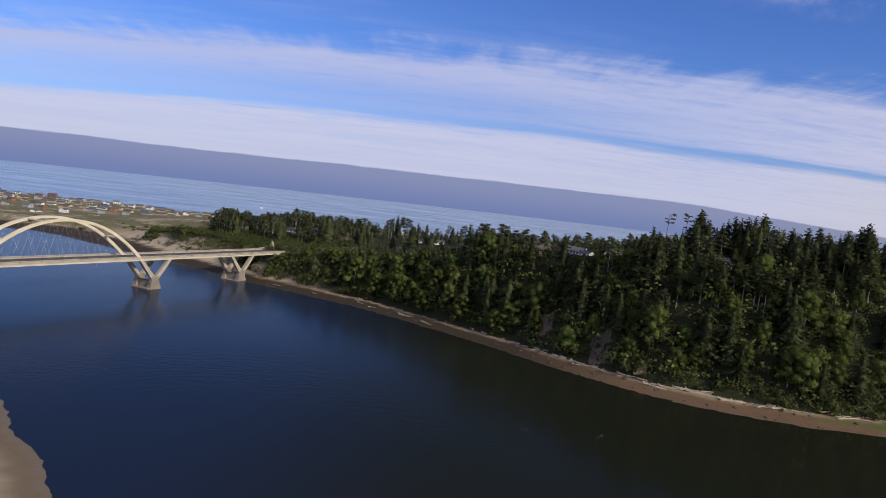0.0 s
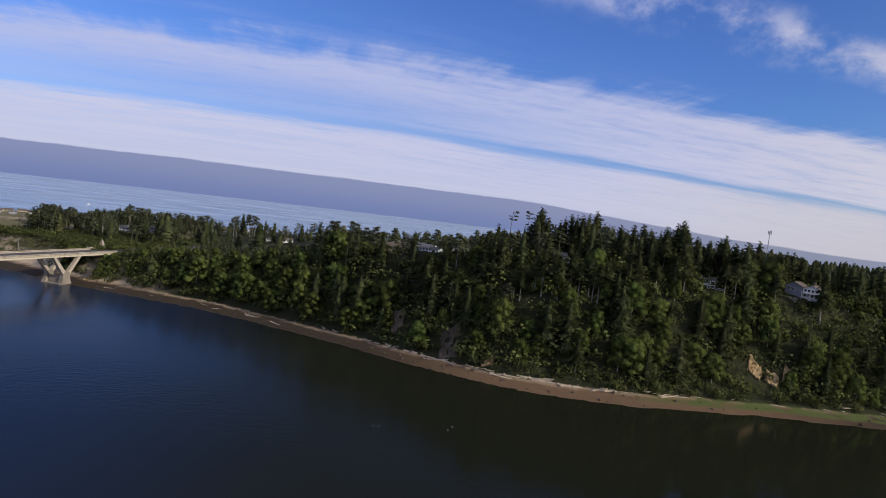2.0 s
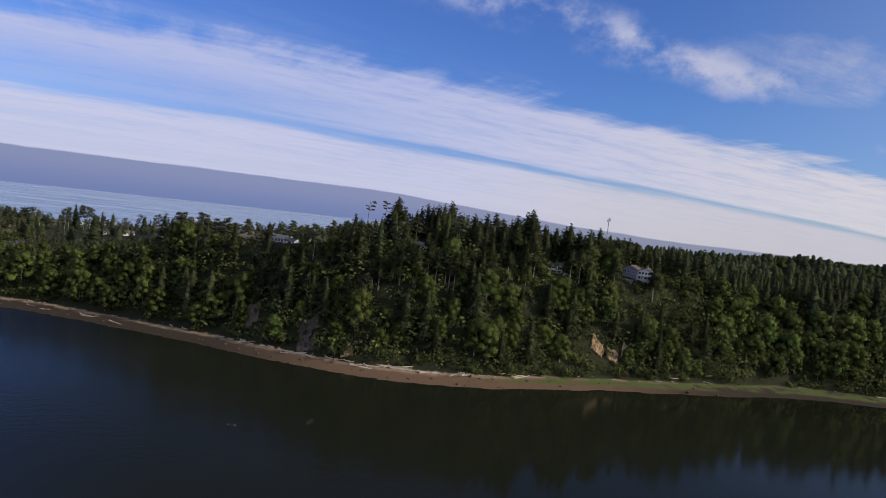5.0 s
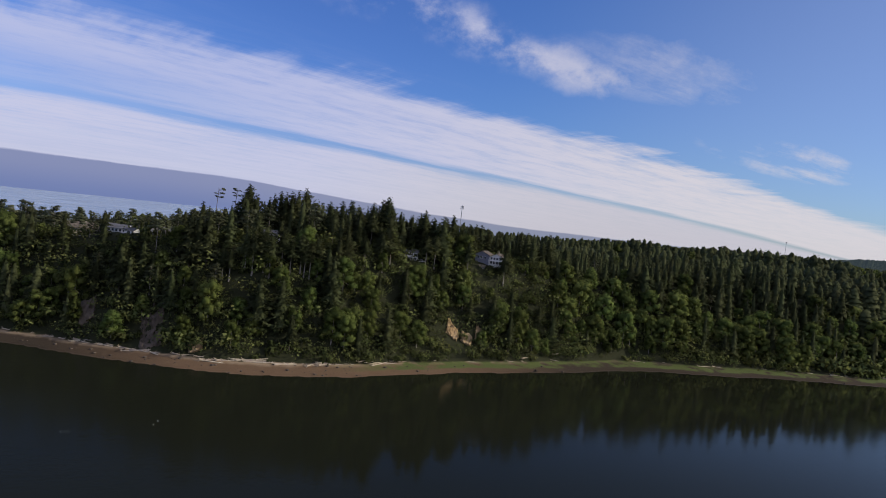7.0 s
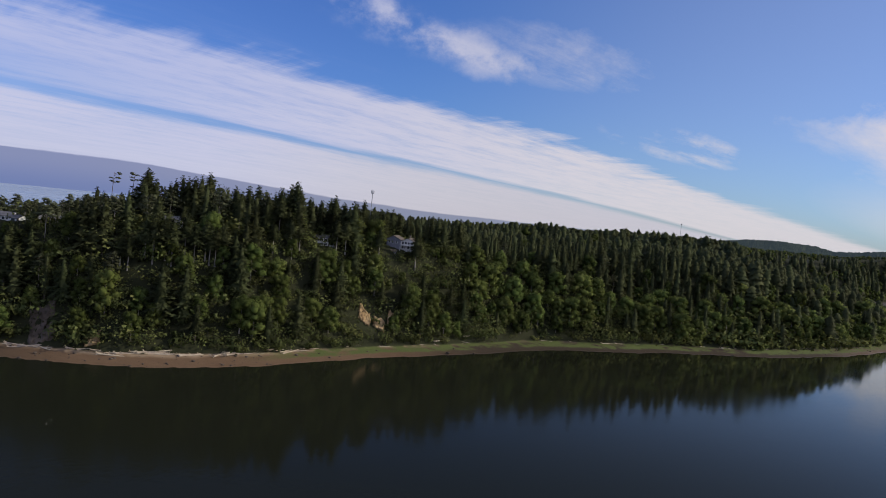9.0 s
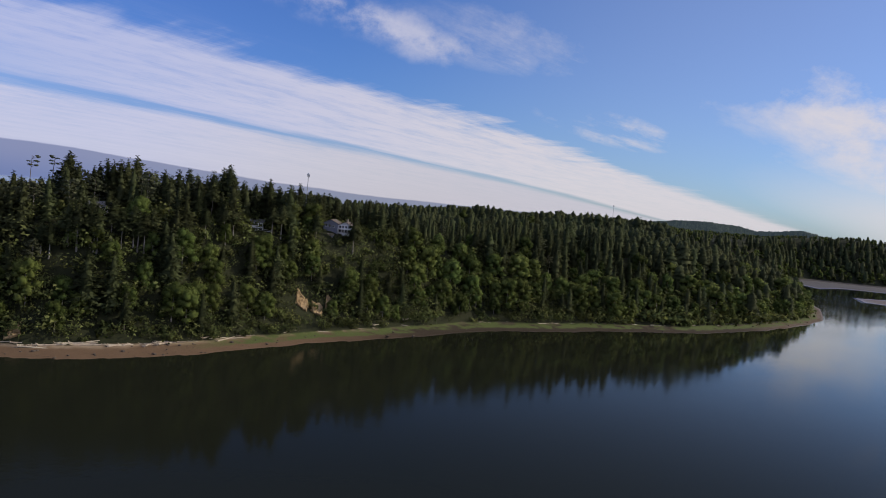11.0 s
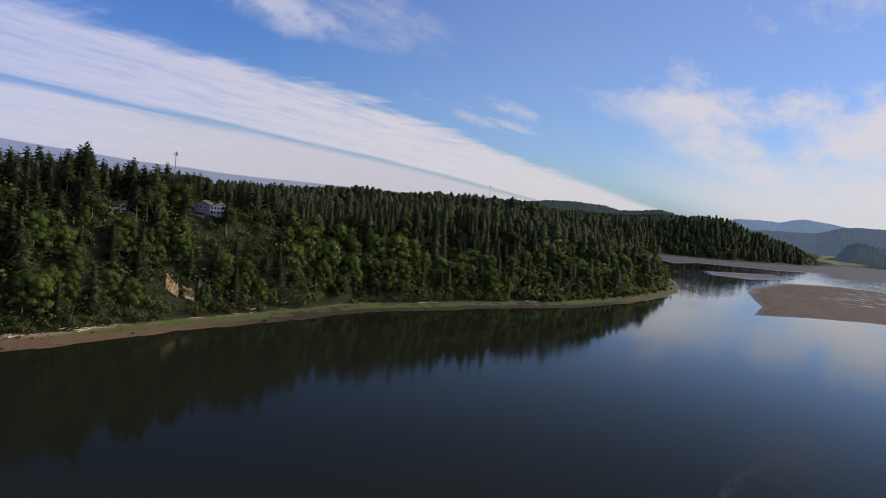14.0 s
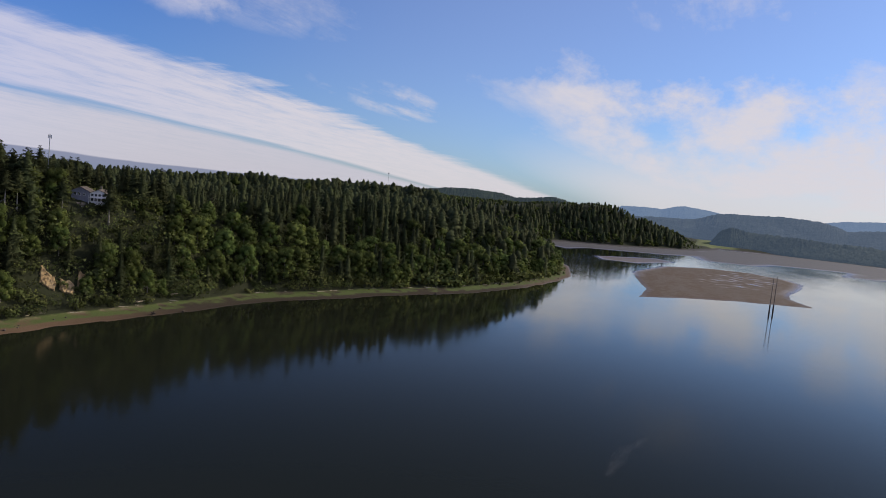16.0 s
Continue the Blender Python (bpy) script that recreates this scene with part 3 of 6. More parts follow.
def ridge(name, label, crest, depth, material, seed, crown=6.0):
    """A far wooded ridge: crest is a list of (x, y, height)."""
    c = np.array(crest, dtype=float)
    along = np.linspace(0, len(c) - 1, 260)
    base = np.stack([np.interp(along, np.arange(len(c)), c[:, k]) for k in range(3)], 1)
    away = base[:, :2] / np.linalg.norm(base[:, :2], axis=1)[:, None]
    rows, steps = [], np.linspace(-1, 1, 25)
    for s in steps:
        p = base[:, :2] + away * depth * s
        lift = (1 - abs(s)) ** 0.75 if s < 0 else 1 - s * s
        z = base[:, 2] * lift + (ripple(p[:, 0], p[:, 1], 160.0, seed) * 0.03 * base[:, 2] + ripple(p[:, 0], p[:, 1], 55.0, seed + 1) * 2.0) * (1 - s * s)
        z += np.random.default_rng(int(seed * 10 + 30 + s * 12)).random(len(z)) * crown * (1 - abs(s) * 0.8)
        rows.append(np.stack([p[:, 0], p[:, 1], z - 1.5], 1))
    V = np.concatenate(rows)
    w = len(along)
    i = (np.arange(len(steps) - 1)[:, None] * w + np.arange(w - 1)[None]).ravel()
    tagged(new(name, mesh_of(name, V, np.stack([i, i + 1, i + w + 1, i + w], 1), material)), label, "hills", kind="structure")


def polar(az, r, z):
    return (r * math.sin(radians(az)), r * math.cos(radians(az)), z)


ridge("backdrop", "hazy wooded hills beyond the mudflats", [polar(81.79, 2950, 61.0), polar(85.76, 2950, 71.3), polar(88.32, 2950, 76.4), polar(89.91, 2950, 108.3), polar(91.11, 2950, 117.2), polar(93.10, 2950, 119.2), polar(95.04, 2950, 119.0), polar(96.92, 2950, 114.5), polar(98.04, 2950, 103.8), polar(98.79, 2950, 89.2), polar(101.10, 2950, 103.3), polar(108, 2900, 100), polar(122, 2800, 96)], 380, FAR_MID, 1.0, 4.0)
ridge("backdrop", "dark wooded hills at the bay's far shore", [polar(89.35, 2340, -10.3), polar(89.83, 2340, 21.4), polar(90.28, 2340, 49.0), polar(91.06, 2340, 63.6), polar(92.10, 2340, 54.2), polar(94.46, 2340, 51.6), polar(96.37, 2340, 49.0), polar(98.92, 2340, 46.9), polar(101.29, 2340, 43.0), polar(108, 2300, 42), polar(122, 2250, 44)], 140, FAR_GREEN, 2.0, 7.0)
ridge("backdrop", "hills in the far distance, painted pale blue for haze", [polar(79.30, 3800, -88.4), polar(81.37, 3800, 35.6), polar(82.60, 3800, 105.8), polar(84.36, 3800, 114.9), polar(85.68, 3800, 112.0), polar(86.73, 3800, 128.3), polar(87.44, 3800, 136.2), polar(89.06, 3800, 126.7), polar(91.14, 3800, 115.0), polar(95.05, 3800, 120.4), polar(97.29, 3800, 120.2), polar(98.69, 3800, 138.8), polar(100.42, 3800, 146.1), polar(104, 3800, 160), polar(112, 3700, 150), polar(122, 3600, 140)], 420, FAR_HAZE_BLUE, 3.0, 3.0)
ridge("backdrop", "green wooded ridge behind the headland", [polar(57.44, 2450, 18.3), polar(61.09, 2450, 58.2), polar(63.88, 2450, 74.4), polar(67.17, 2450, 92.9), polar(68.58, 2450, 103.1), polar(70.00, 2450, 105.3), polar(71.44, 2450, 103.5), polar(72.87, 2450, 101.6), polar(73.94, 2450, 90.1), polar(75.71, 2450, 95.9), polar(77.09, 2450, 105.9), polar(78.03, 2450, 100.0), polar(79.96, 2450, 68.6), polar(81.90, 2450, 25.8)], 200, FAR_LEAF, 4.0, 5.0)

# ---- trees ----


def sprays(centre, along, across):
    """Leaf sprays as small triangles, broad at one end; all arguments are (n, 3)."""
    n = len(centre)
    v = np.stack([centre - across, centre + along, centre + across], 1).reshape(-1, 3)
    return v, np.arange(3 * n).reshape(n, 3)


def unit(v):
    return v / np.maximum(np.linalg.norm(v, axis=-1, keepdims=True), 1e-9)


def joined(*pieces):
    """Several (verts, faces, normals) as one."""
    V, F, N, base = [], [], [], 0
    for v, f, n in pieces:
        V.append(v); F.append(f + base); N.append(n)
        base += len(v)
    return np.concatenate(V), np.concatenate(F), np.concatenate(N)


def spruce_reach(f, belly=0.16, blunt=0.62):
    """How far the boughs reach at a share f of the crown's height."""
    return ((1 - f) ** blunt + 0.02) * (0.66 + 0.34 * min(1.0, f / belly))


def tiers(rng, height, start, spread, count, sides, share=1.0, blunt=0.62):
    """The close inner boughs: ragged skirts one above the other."""
    V, F, N = [], [], []
    turn = rng.random() * 6.28
    for i in range(count):
        f = i / count
        r = height * spread * spruce_reach(f, blunt=blunt) * share
        z0, z1 = height * (start + (1 - start) * f), height * min(0.99, start + (1 - start) * (f + 2.1 / count))
        base = len(V)
        V.append((0, 0, z1)); N.append((0, 0, 1.0))
        for k in range(sides):
            a = turn + i * 0.7 + k * 6.283 / sides + rng.normal(0, 0.12)
            q = r * (0.72 + 0.5 * rng.random())
            V.append((math.cos(a) * q, math.sin(a) * q, z0 + rng.normal(0, 0.25) * height * (1 - start) / count - 0.12 * q))
            N.append((math.cos(a) * 0.8, math.sin(a) * 0.8, 0.55))
        F += [(base, base + 1 + k, base + 1 + (k + 1) % sides) for k in range(sides)]
    return np.array(V, dtype=float), np.array(F), unit(np.array(N))


def spruce_crown(rng, height, start=0.12, spread=0.17, whorls=20, arms=8, extra=3, ragged=0.25, sides=7):
    """Boughs that droop below and rise near the top, at uneven heights and with gaps, round a dense heart."""
    C, A, B, N = [], [], [], []
    rise = height * (1 - start) / whorls
    lean = rng.random() * 6.28
    for i in range(whorls):
        f = (i + rng.random() * 0.6) / whorls
        gap = 1 - 0.35 * max(0.0, math.sin(f * 17.0 + height)) * rng.random()
        long = height * spread * spruce_reach(f) * gap
        count = max(4, round(arms * (0.5 + 0.5 * (1 - f))))
        turn = rng.random() * 6.28
        for k in range(count):
            if rng.random() < ragged * 0.4:
                continue
            z = height * (start + (1 - start) * f) + (rng.random() - 0.5) * rise * 1.6
            a = turn + k * 6.283 / count + rng.normal(0, 0.3)
            l = long * (1 + rng.normal(0, ragged)) * (1 + 0.15 * math.cos(a - lean))
            out = np.array([math.cos(a), math.sin(a), 0.0])
            side = np.array([-math.sin(a), math.cos(a), 0.0])
            droop = 0.40 - 0.75 * f + rng.normal(0, 0.15)
            tip = unit(out - np.array([0, 0, droop]))
            face = unit(out * 0.7 + side * rng.normal(0, 0.2) + np.array([0, 0, 0.6]))
            root = np.array([0, 0, z])
            C.append(root + tip * l * 0.35); A.append(tip * l * 0.65); B.append(side * (l * 0.15 + 0.15) + np.array([0, 0, rng.normal(0, 0.12)])); N.append(face)
            for e in range(extra):
                q = 0.35 + 0.65 * rng.random()
                s = rng.choice([-1, 1])
                go = unit(tip * 0.6 + side * s * (0.3 + 0.6 * rng.random()) + np.array([0, 0, 0.25 - 0.75 * rng.random()]))
                size = l * (0.10 + 0.12 * rng.random()) + 0.34
                c = root + tip * l * q + side * s * l * 0.20 * rng.random() - np.array([0, 0, 0.12 * l * rng.random()])
                lift = unit(np.cross(go, out) + rng.normal(0, 0.5, 3))
                C.append(c); A.append(go * size * 1.25); B.append(lift * size * 0.42); N.append(unit(face + rng.normal(0, 0.22, 3)))
    for s in (0.0, 1.6):
        C.append(np.array([0, 0, height * 0.955])); A.append(np.array([0, 0, height * 0.045])); B.append(np.array([0.32 * math.cos(s), 0.32 * math.sin(s), 0.0])); N.append(np.array([0.0, 0.0, 1.0]))
    v, f = sprays(*(np.array(w) for w in (C, A, B)))
    heart = tiers(rng, height * 0.95, start + 0.02, spread, max(5, whorls // 3), sides, 0.62)
    return joined((v, f, np.repeat(np.array(N), 3, axis=0)), heart)


def far_spruce(rng, height, start, spread, count, sides, loose):
    """A spruce for the woods farther off: ragged skirts and loose sprays at their rims."""
    f = rng.random(loose) ** 1.2
    a = rng.random(loose) * 6.283
    r = height * spread * np.array([spruce_reach(q, blunt=0.5) for q in f]) * (0.75 + 0.45 * rng.random(loose))
    out = np.stack([np.cos(a), np.sin(a), np.zeros(loose)], 1)
    c = out * r[:, None] * 0.75 + np.stack([np.zeros(loose), np.zeros(loose), height * (start + (1 - start) * f)], 1)
    go = unit(out + np.stack([rng.normal(0, 0.4, loose), rng.normal(0, 0.4, loose), 0.9 * f - 0.5 + rng.normal(0, 0.2, loose)], 1))
    size = (r * 0.24 + 0.35)[:, None]
    v, t = sprays(c, go * size * 1.3, unit(np.cross(go, rng.normal(0, 1, (loose, 3)))) * size * 0.5)
    return joined(tiers(rng, height, start, spread, count, sides, 0.86, 0.5), (v, t, np.repeat(unit(out * 0.75 + (0, 0, 0.6)), 3, axis=0)))


BALL = [(0, 0, 1), (0.89, 0, 0.45), (0.28, 0.85, 0.45), (-0.72, 0.53, 0.45), (-0.72, -0.53, 0.45), (0.28, -0.85, 0.45),
        (0.72, 0.53, -0.45), (-0.28, 0.85, -0.45), (-0.89, 0, -0.45), (-0.28, -0.85, -0.45), (0.72, -0.53, -0.45), (0, 0, -1)]
BALL_SIDES = ([(0, k, k % 5 + 1) for k in range(1, 6)] + [(k, k + 5, k % 5 + 1) for k in range(1, 6)] +
              [(k % 5 + 1, k + 5, k % 5 + 6) for k in range(1, 6)] + [(11, k % 5 + 6, k + 5) for k in range(1, 6)])


def leafy_crown(rng, lobes, leaves, size, droop=0.2, heart=0.72):
    """Leaf clumps over several lobes (x, y, z, rx, rz), each with a close heart of twigs and leaves."""
    lobes = np.array(lobes)
    weight = lobes[:, 3] ** 2
    pick = rng.choice(len(lobes), leaves, p=weight / weight.sum())
    way = unit(rng.normal(0, 1, (leaves, 3)) + np.array([0, 0, 0.25]))
    depth = 1 - 0.25 * rng.random(leaves) ** 2 + rng.normal(0, 0.13, leaves)
    r = lobes[pick]
    C = r[:, :3] + way * np.stack([r[:, 3], r[:, 3], r[:, 4]], 1) * depth[:, None]
    face = unit(way + rng.normal(0, 0.5, (leaves, 3)) + np.array([0, 0, droop]))
    A = unit(np.cross(face, rng.normal(0, 1, (leaves, 3))))
    B = np.cross(face, A)
    s = size * (0.55 + 0.9 * rng.random((leaves, 1)))
    soft = unit(way + 0.30 * face + np.array([0, 0, 0.15]))
    v, f = sprays(C - A * s * 0.5, A * s * 1.5, B * s * 0.75)
    pieces = [(v, f, np.repeat(soft, 3, axis=0))]
    if heart:
        for x, y, z, rx, rz in lobes:
            ball = unit(np.array(BALL)) * (0.8 + 0.4 * rng.random((12, 1)))
            pieces.append((ball * (rx * heart, rx * heart, rz * heart) + (x, y, z), np.array(BALL_SIDES), unit(ball + (0, 0, 0.15))))
    return joined(*pieces)


def trunk_mesh(height, r0, r1, lean=0.0, limbs=(), sides=7):
    """A tapered trunk, slightly bent, with limbs as (z0, x, y, z, radius)."""
    bm = bmesh.new()
    rings = 5
    last = None
    for i in range(rings):
        f = i / (rings - 1)
        c = (lean * f * f * height + 0.15 * math.sin(3.1 * f), 0.12 * math.sin(5 * f + 1), f * height)
        flare = 1.5 if i == 0 else 1.0
        ring = [bm.verts.new((c[0] + math.cos(6.283 * k / sides) * (r0 + (r1 - r0) * f) * flare, c[1] + math.sin(6.283 * k / sides) * (r0 + (r1 - r0) * f) * flare, c[2] - (1.2 if i == 0 else 0))) for k in range(sides)]
        if last:
            for k in range(sides):
                bm.faces.new((last[k], last[(k + 1) % sides], ring[(k + 1) % sides], ring[k]))
        last = ring
    bm.faces.new(last)
    for z0, x, y, z, r in limbs:
        tube(bm, (lean * (z0 / height) ** 2 * height, 0, z0), (x, y, z), r, r * 0.35, 5)
    return bm


def alder_lobes(rng, h, wide, count=17):
    lobes = [(0, 0, h * 0.78, wide * 0.46, h * 0.20)]
    for k in range(count):
        a = k * 2.4 + rng.random() * 0.7
        q = (k + rng.random()) / count
        z = h * (0.14 + 0.72 * q)
        r = wide * (0.25 + 0.17 * rng.random())
        out = wide * (0.74 - 0.36 * q) * (0.8 + 0.3 * rng.random())
        lobes.append((math.cos(a) * out, math.sin(a) * out, z, r, r * (0.65 + 0.6 * rng.random())))
    return lobes


def make_kinds():
    """Near kinds: crown arrays, trunk bmesh maker, heights; each kind has a rich, a lean and two farther crowns."""
    rng = np.random.default_rng(11)
    kinds = {}
    for i in range(7):
        h = [33.0, 30.0, 37.0, 27.0, 34.0, 31.0, 29.0][i]
        sp = [0.20, 0.225, 0.175, 0.235, 0.20, 0.20, 0.21][i]
        st = [0.08, 0.06, 0.14, 0.05, 0.22, 0.50, 0.42][i]
        w = 0.75 if i > 4 else 1.0
        rich = spruce_crown(rng, h, st, sp, round(30 * w), 10, 5, 0.26)
        lean = spruce_crown(rng, h, st, sp * 1.02, round(20 * w), 8, 3, 0.26)
        mid = far_spruce(rng, h * 0.97, min(st, 0.2), sp * 1.4, 8, 6, 74)
        far = far_spruce(rng, h * 0.95, min(st, 0.2), sp * 1.5, 6, 6, 38)
        kinds["spruce", i] = dict(h=h, crown=rich, lean=lean, mid=mid, far=far, trunk=(h * 0.94, h * 0.012 + 0.08, 0.05, 0.0, ()), leaf=SPRUCE, bark=BARK if i < 5 else PALE_BARK)
    for i in range(5):
        h = [17.0, 14.0, 19.5, 11.5, 15.0][i]
        wide = [6.6, 6.0, 7.0, 5.4, 5.6][i]
        lobes = alder_lobes(rng, h, wide)
        limbs = tuple((h * 0.3, l[0] * 0.8, l[1] * 0.8, l[2], 0.12) for l in lobes[1:6])
        kinds["alder", i] = dict(h=h, crown=leafy_crown(rng, lobes, 2600, 0.38), lean=leafy_crown(rng, lobes, 820, 0.58), mid=leafy_crown(rng, lobes, 230, 1.13), far=leafy_crown(rng, alder_lobes(rng, h, wide, 5), 60, 1.7),
                                 trunk=(h * 0.75, 0.26, 0.08, 0.02, limbs), leaf=ALDER, bark=PALE_BARK)
    for i in range(4):
        h = [22.0, 25.0, 19.0, 27.0][i]
        lobes = []
        for k in range(13):
            a = k * 2.4 + rng.random()
            q = (k + rng.random()) / 13
            rad = (5.4 - 3.2 * q) * (0.35 + 0.65 * rng.random())
            lobes.append((math.cos(a) * rad + 0.8 * q, math.sin(a) * rad, h * (0.42 + 0.15 * (i % 2) + (0.56 - 0.15 * (i % 2)) * q), 2.5 - 0.8 * q + 0.5 * rng.random(), 0.85))
        limbs = tuple((l[2] - 1.2, l[0], l[1], l[2], 0.1) for l in lobes)
        kinds["pine", i] = dict(h=h, crown=leafy_crown(rng, lobes, 1100, 0.46, 0.6, 0.6), lean=leafy_crown(rng, lobes, 360, 0.74, 0.6, 0), mid=leafy_crown(rng, lobes, 150, 1.1, 0.6, 0.6), far=leafy_crown(rng, lobes[::2], 60, 1.6, 0.4, 0.9),
                                trunk=(h * 0.93, 0.26, 0.08, 0.015, limbs), leaf=PINE, bark=PALE_BARK)
    for i in range(3):
        h = [3.4, 4.8, 2.4][i]
        lobes = [(math.cos(k * 1.9) * h * 0.5, math.sin(k * 1.9) * h * 0.5, h * (0.35 + (0.1 * k) % 0.4), h * 0.5, h * 0.42) for k in range(5)]
        kinds["shrub", i] = dict(h=h, crown=leafy_crown(rng, lobes, 150, 0.5, heart=0), lean=leafy_crown(rng, lobes, 120, 0.385, heart=0), mid=leafy_crown(rng, lobes, 72, 0.545, heart=0), far=leafy_crown(rng, lobes, 38, 0.80, heart=0),
                                 trunk=None, leaf=SHRUB, bark=BARK)
    return kinds


KINDS = make_kinds()

# sites kept open: x, y, radius (houses, cliffs, roads)
OPEN_SITES = []


def site(az, r):
    return r * math.sin(radians(az)), r * math.cos(radians(az))


for az, r, rad in ((34.0, 436, 9), (35.3, 430, 8), (40.5, 462, 12), (39.9, 449, 7), (11.1, 434, 14), (8.4, 456, 11), (13.6, 548, 13), (6.5, 474, 10), (4.6, 492, 9), (22.6, 425, 9),
                   (20.0, 545, 14), (-0.4, 850, 14), (-1.8, 870, 12), (-16.3, 835, 10), (-15.3, 842, 10), (-12.7, 871, 10), (-10.8, 906, 9)):
    OPEN_SITES.append((*site(az, r), rad))
# bearing, distance, lowest visible elevation and half width of what shows from the bay
SIGHTS = [(-14.0, 585, -6.3, 1.5), (-12.2, 582, -6.35, 0.6), (34.0, 436, -3.6, 1.0), (40.5, 462, -3.5, 1.4), (39.6, 449, -4.2, 0.8), (11.3, 434, -3.75, 1.1), (8.4, 456, -3.5, 1.2), (6.5, 474, -3.5, 0.9), (13.6, 548, -2.3, 1.1), (22.6, 425, -4.0, 0.5),
          (7.0, 440, -4.6, 3.0), (38.2, 410, -10.7, 0.9), (39.5, 413, -10.1, 0.7), (40.4, 418, -8.9, 0.4), (14.0, 368, -11.2, 1.1), (9.4, 396, -9.8, 0.8), (17.4, 357, -12.3, 0.5),
          (-16.3, 833, -5.5, 0.7), (-15.3, 840, -5.5, 0.5), (-12.7, 869, -5.1, 0.5), (-10.8, 904, -4.9, 0.4),
          (19.6, 412, -6.6, 1.1), (22.4, 414, -6.2, 1.7), (25.4, 416, -6.1, 1.3), (30.4, 424, -5.0, 1.6), (35.6, 430, -4.7, 0.6)]
# bare patches in the bluff: bearing, distance, half width
BARE = [(38.1, 410, 6.2), (39.5, 412, 4.6), (40.4, 417, 3), (14.0, 370, 7), (9.4, 396, 6), (17.4, 355, 4)]
for az, r, rad in BARE:
    for step in (0, 3):
        OPEN_SITES.append((*site(az, r + step), rad))


def bridge_point(s, offset=0.0):
    """A place on the bridge's axis: s metres from the pier towards the south, offset to the west."""
    b = radians(26.0)
    return (-190 - s * math.sin(b) - offset * math.cos(b), 440 - s * math.cos(b) + offset * math.sin(b))


def clear(x, y, ease=1.0):
    ok = np.ones(len(x), dtype=bool)
    for sx, sy, sr in OPEN_SITES:
        ok &= (x - sx) ** 2 + (y - sy) ** 2 > sr * sr * ease * ease
    # the highway
    ax, ay = bridge_point(0, 8)
    b = radians(26.0)
    s = -((x - ax) * math.sin(b) + (y - ay) * math.cos(b))
    o = (x - ax) * math.cos(b) - (y - ay) * math.sin(b)
    ok &= ~((np.abs(o) < 13) & (s > -260))
    return ok


def scatter(rng, x0, x1, y0, y1, step):
    gx, gy = np.meshgrid(np.arange(x0, x1, step), np.arange(y0, y1, step))
    x = gx.ravel() + (rng.random(gx.size) - 0.5) * step * 0.95
    y = gy.ravel() + (rng.random(gx.size) - 0.5) * step * 0.95
    return x, y


# the treetops' line against the sky: bearing, elevation
CREST = [(-19.0, -3.7), (-18.2, -3.1), (-17.1, -2.9), (-16.5, -3.0), (-15.5, -3.4), (-14.7, -2.95), (-13.5, -2.9), (-12.7, -2.55), (-11.7, -2.55), (-10.6, -2.8), (-9.1, -2.7), (-7.6, -2.8), (-5.8, -2.7), (-4.1, -2.15), (-1.75, -2.65), (0.1, -2.5), (1.0, -2.5), (2.4, -2.2), (4.3, -1.9), (6.7, -2.15), (7.6, -1.9), (9.6, -2.3), (11.2, -1.8), (14.5, -1.9), (16.5, -0.6), (18.0, -0.9), (19.4, -0.6), (20.4, 1.05), (21.7, 0.5), (22.9, 0.8), (24.9, 1.27), (26.6, 0.4), (28.7, 0.6), (30.1, 0.6), (31.7, 1.3), (32.8, 0.4), (34.0, 0.1), (34.9, 0.5), (36.0, 0.1), (37.3, 0.4), (39.5, -0.07), (41.9, -0.32), (46.0, -0.35), (49.0, -0.2), (51.6, 0.1), (52.7, 0.25), (55.0, 0.0), (57.2, 0.1), (59.6, 0.38), (62.8, 0.33), (66.2, 0.42), (68.0, 0.0), (69.0, -0.05), (74.8, 0.0), (77.0, 0.35), (78.0, 0.35), (79.85, 0.5), (81.0, 0.6), (81.7, 0.78), (82.3, 0.5), (83.5, 0.0), (85.35, -0.4), (87.2, -1.1), (88.8, -2.1), (91.0, -2.3)]
# the same for the near headland, down to its tip
TIP = [(66.2, 0.42), (66.7, 0.2), (67.7, -0.1), (69.6, -0.42), (72.1, -1.35), (73.6, -1.6), (75.5, -2.0), (77.0, -2.6), (78.0, -3.0), (78.6, -3.7), (80.0, -4.5)]


def crest(az):
    return np.interp(az, [c[0] for c in CREST], [c[1] for c in CREST])


def slope_range(az, el, r0=345, r1=450):
    """The distance at which the ground along a bearing first rises to an elevation."""
    r = np.linspace(r0, r1, 106)
    z = land(r * math.sin(radians(az)), r * math.cos(radians(az)))[0]
    hit = np.where(np.degrees(np.arctan2(z - 85, r)) >= el)[0]
    return float(r[hit[0]]) if len(hit) else 0.5 * (r0 + r1)


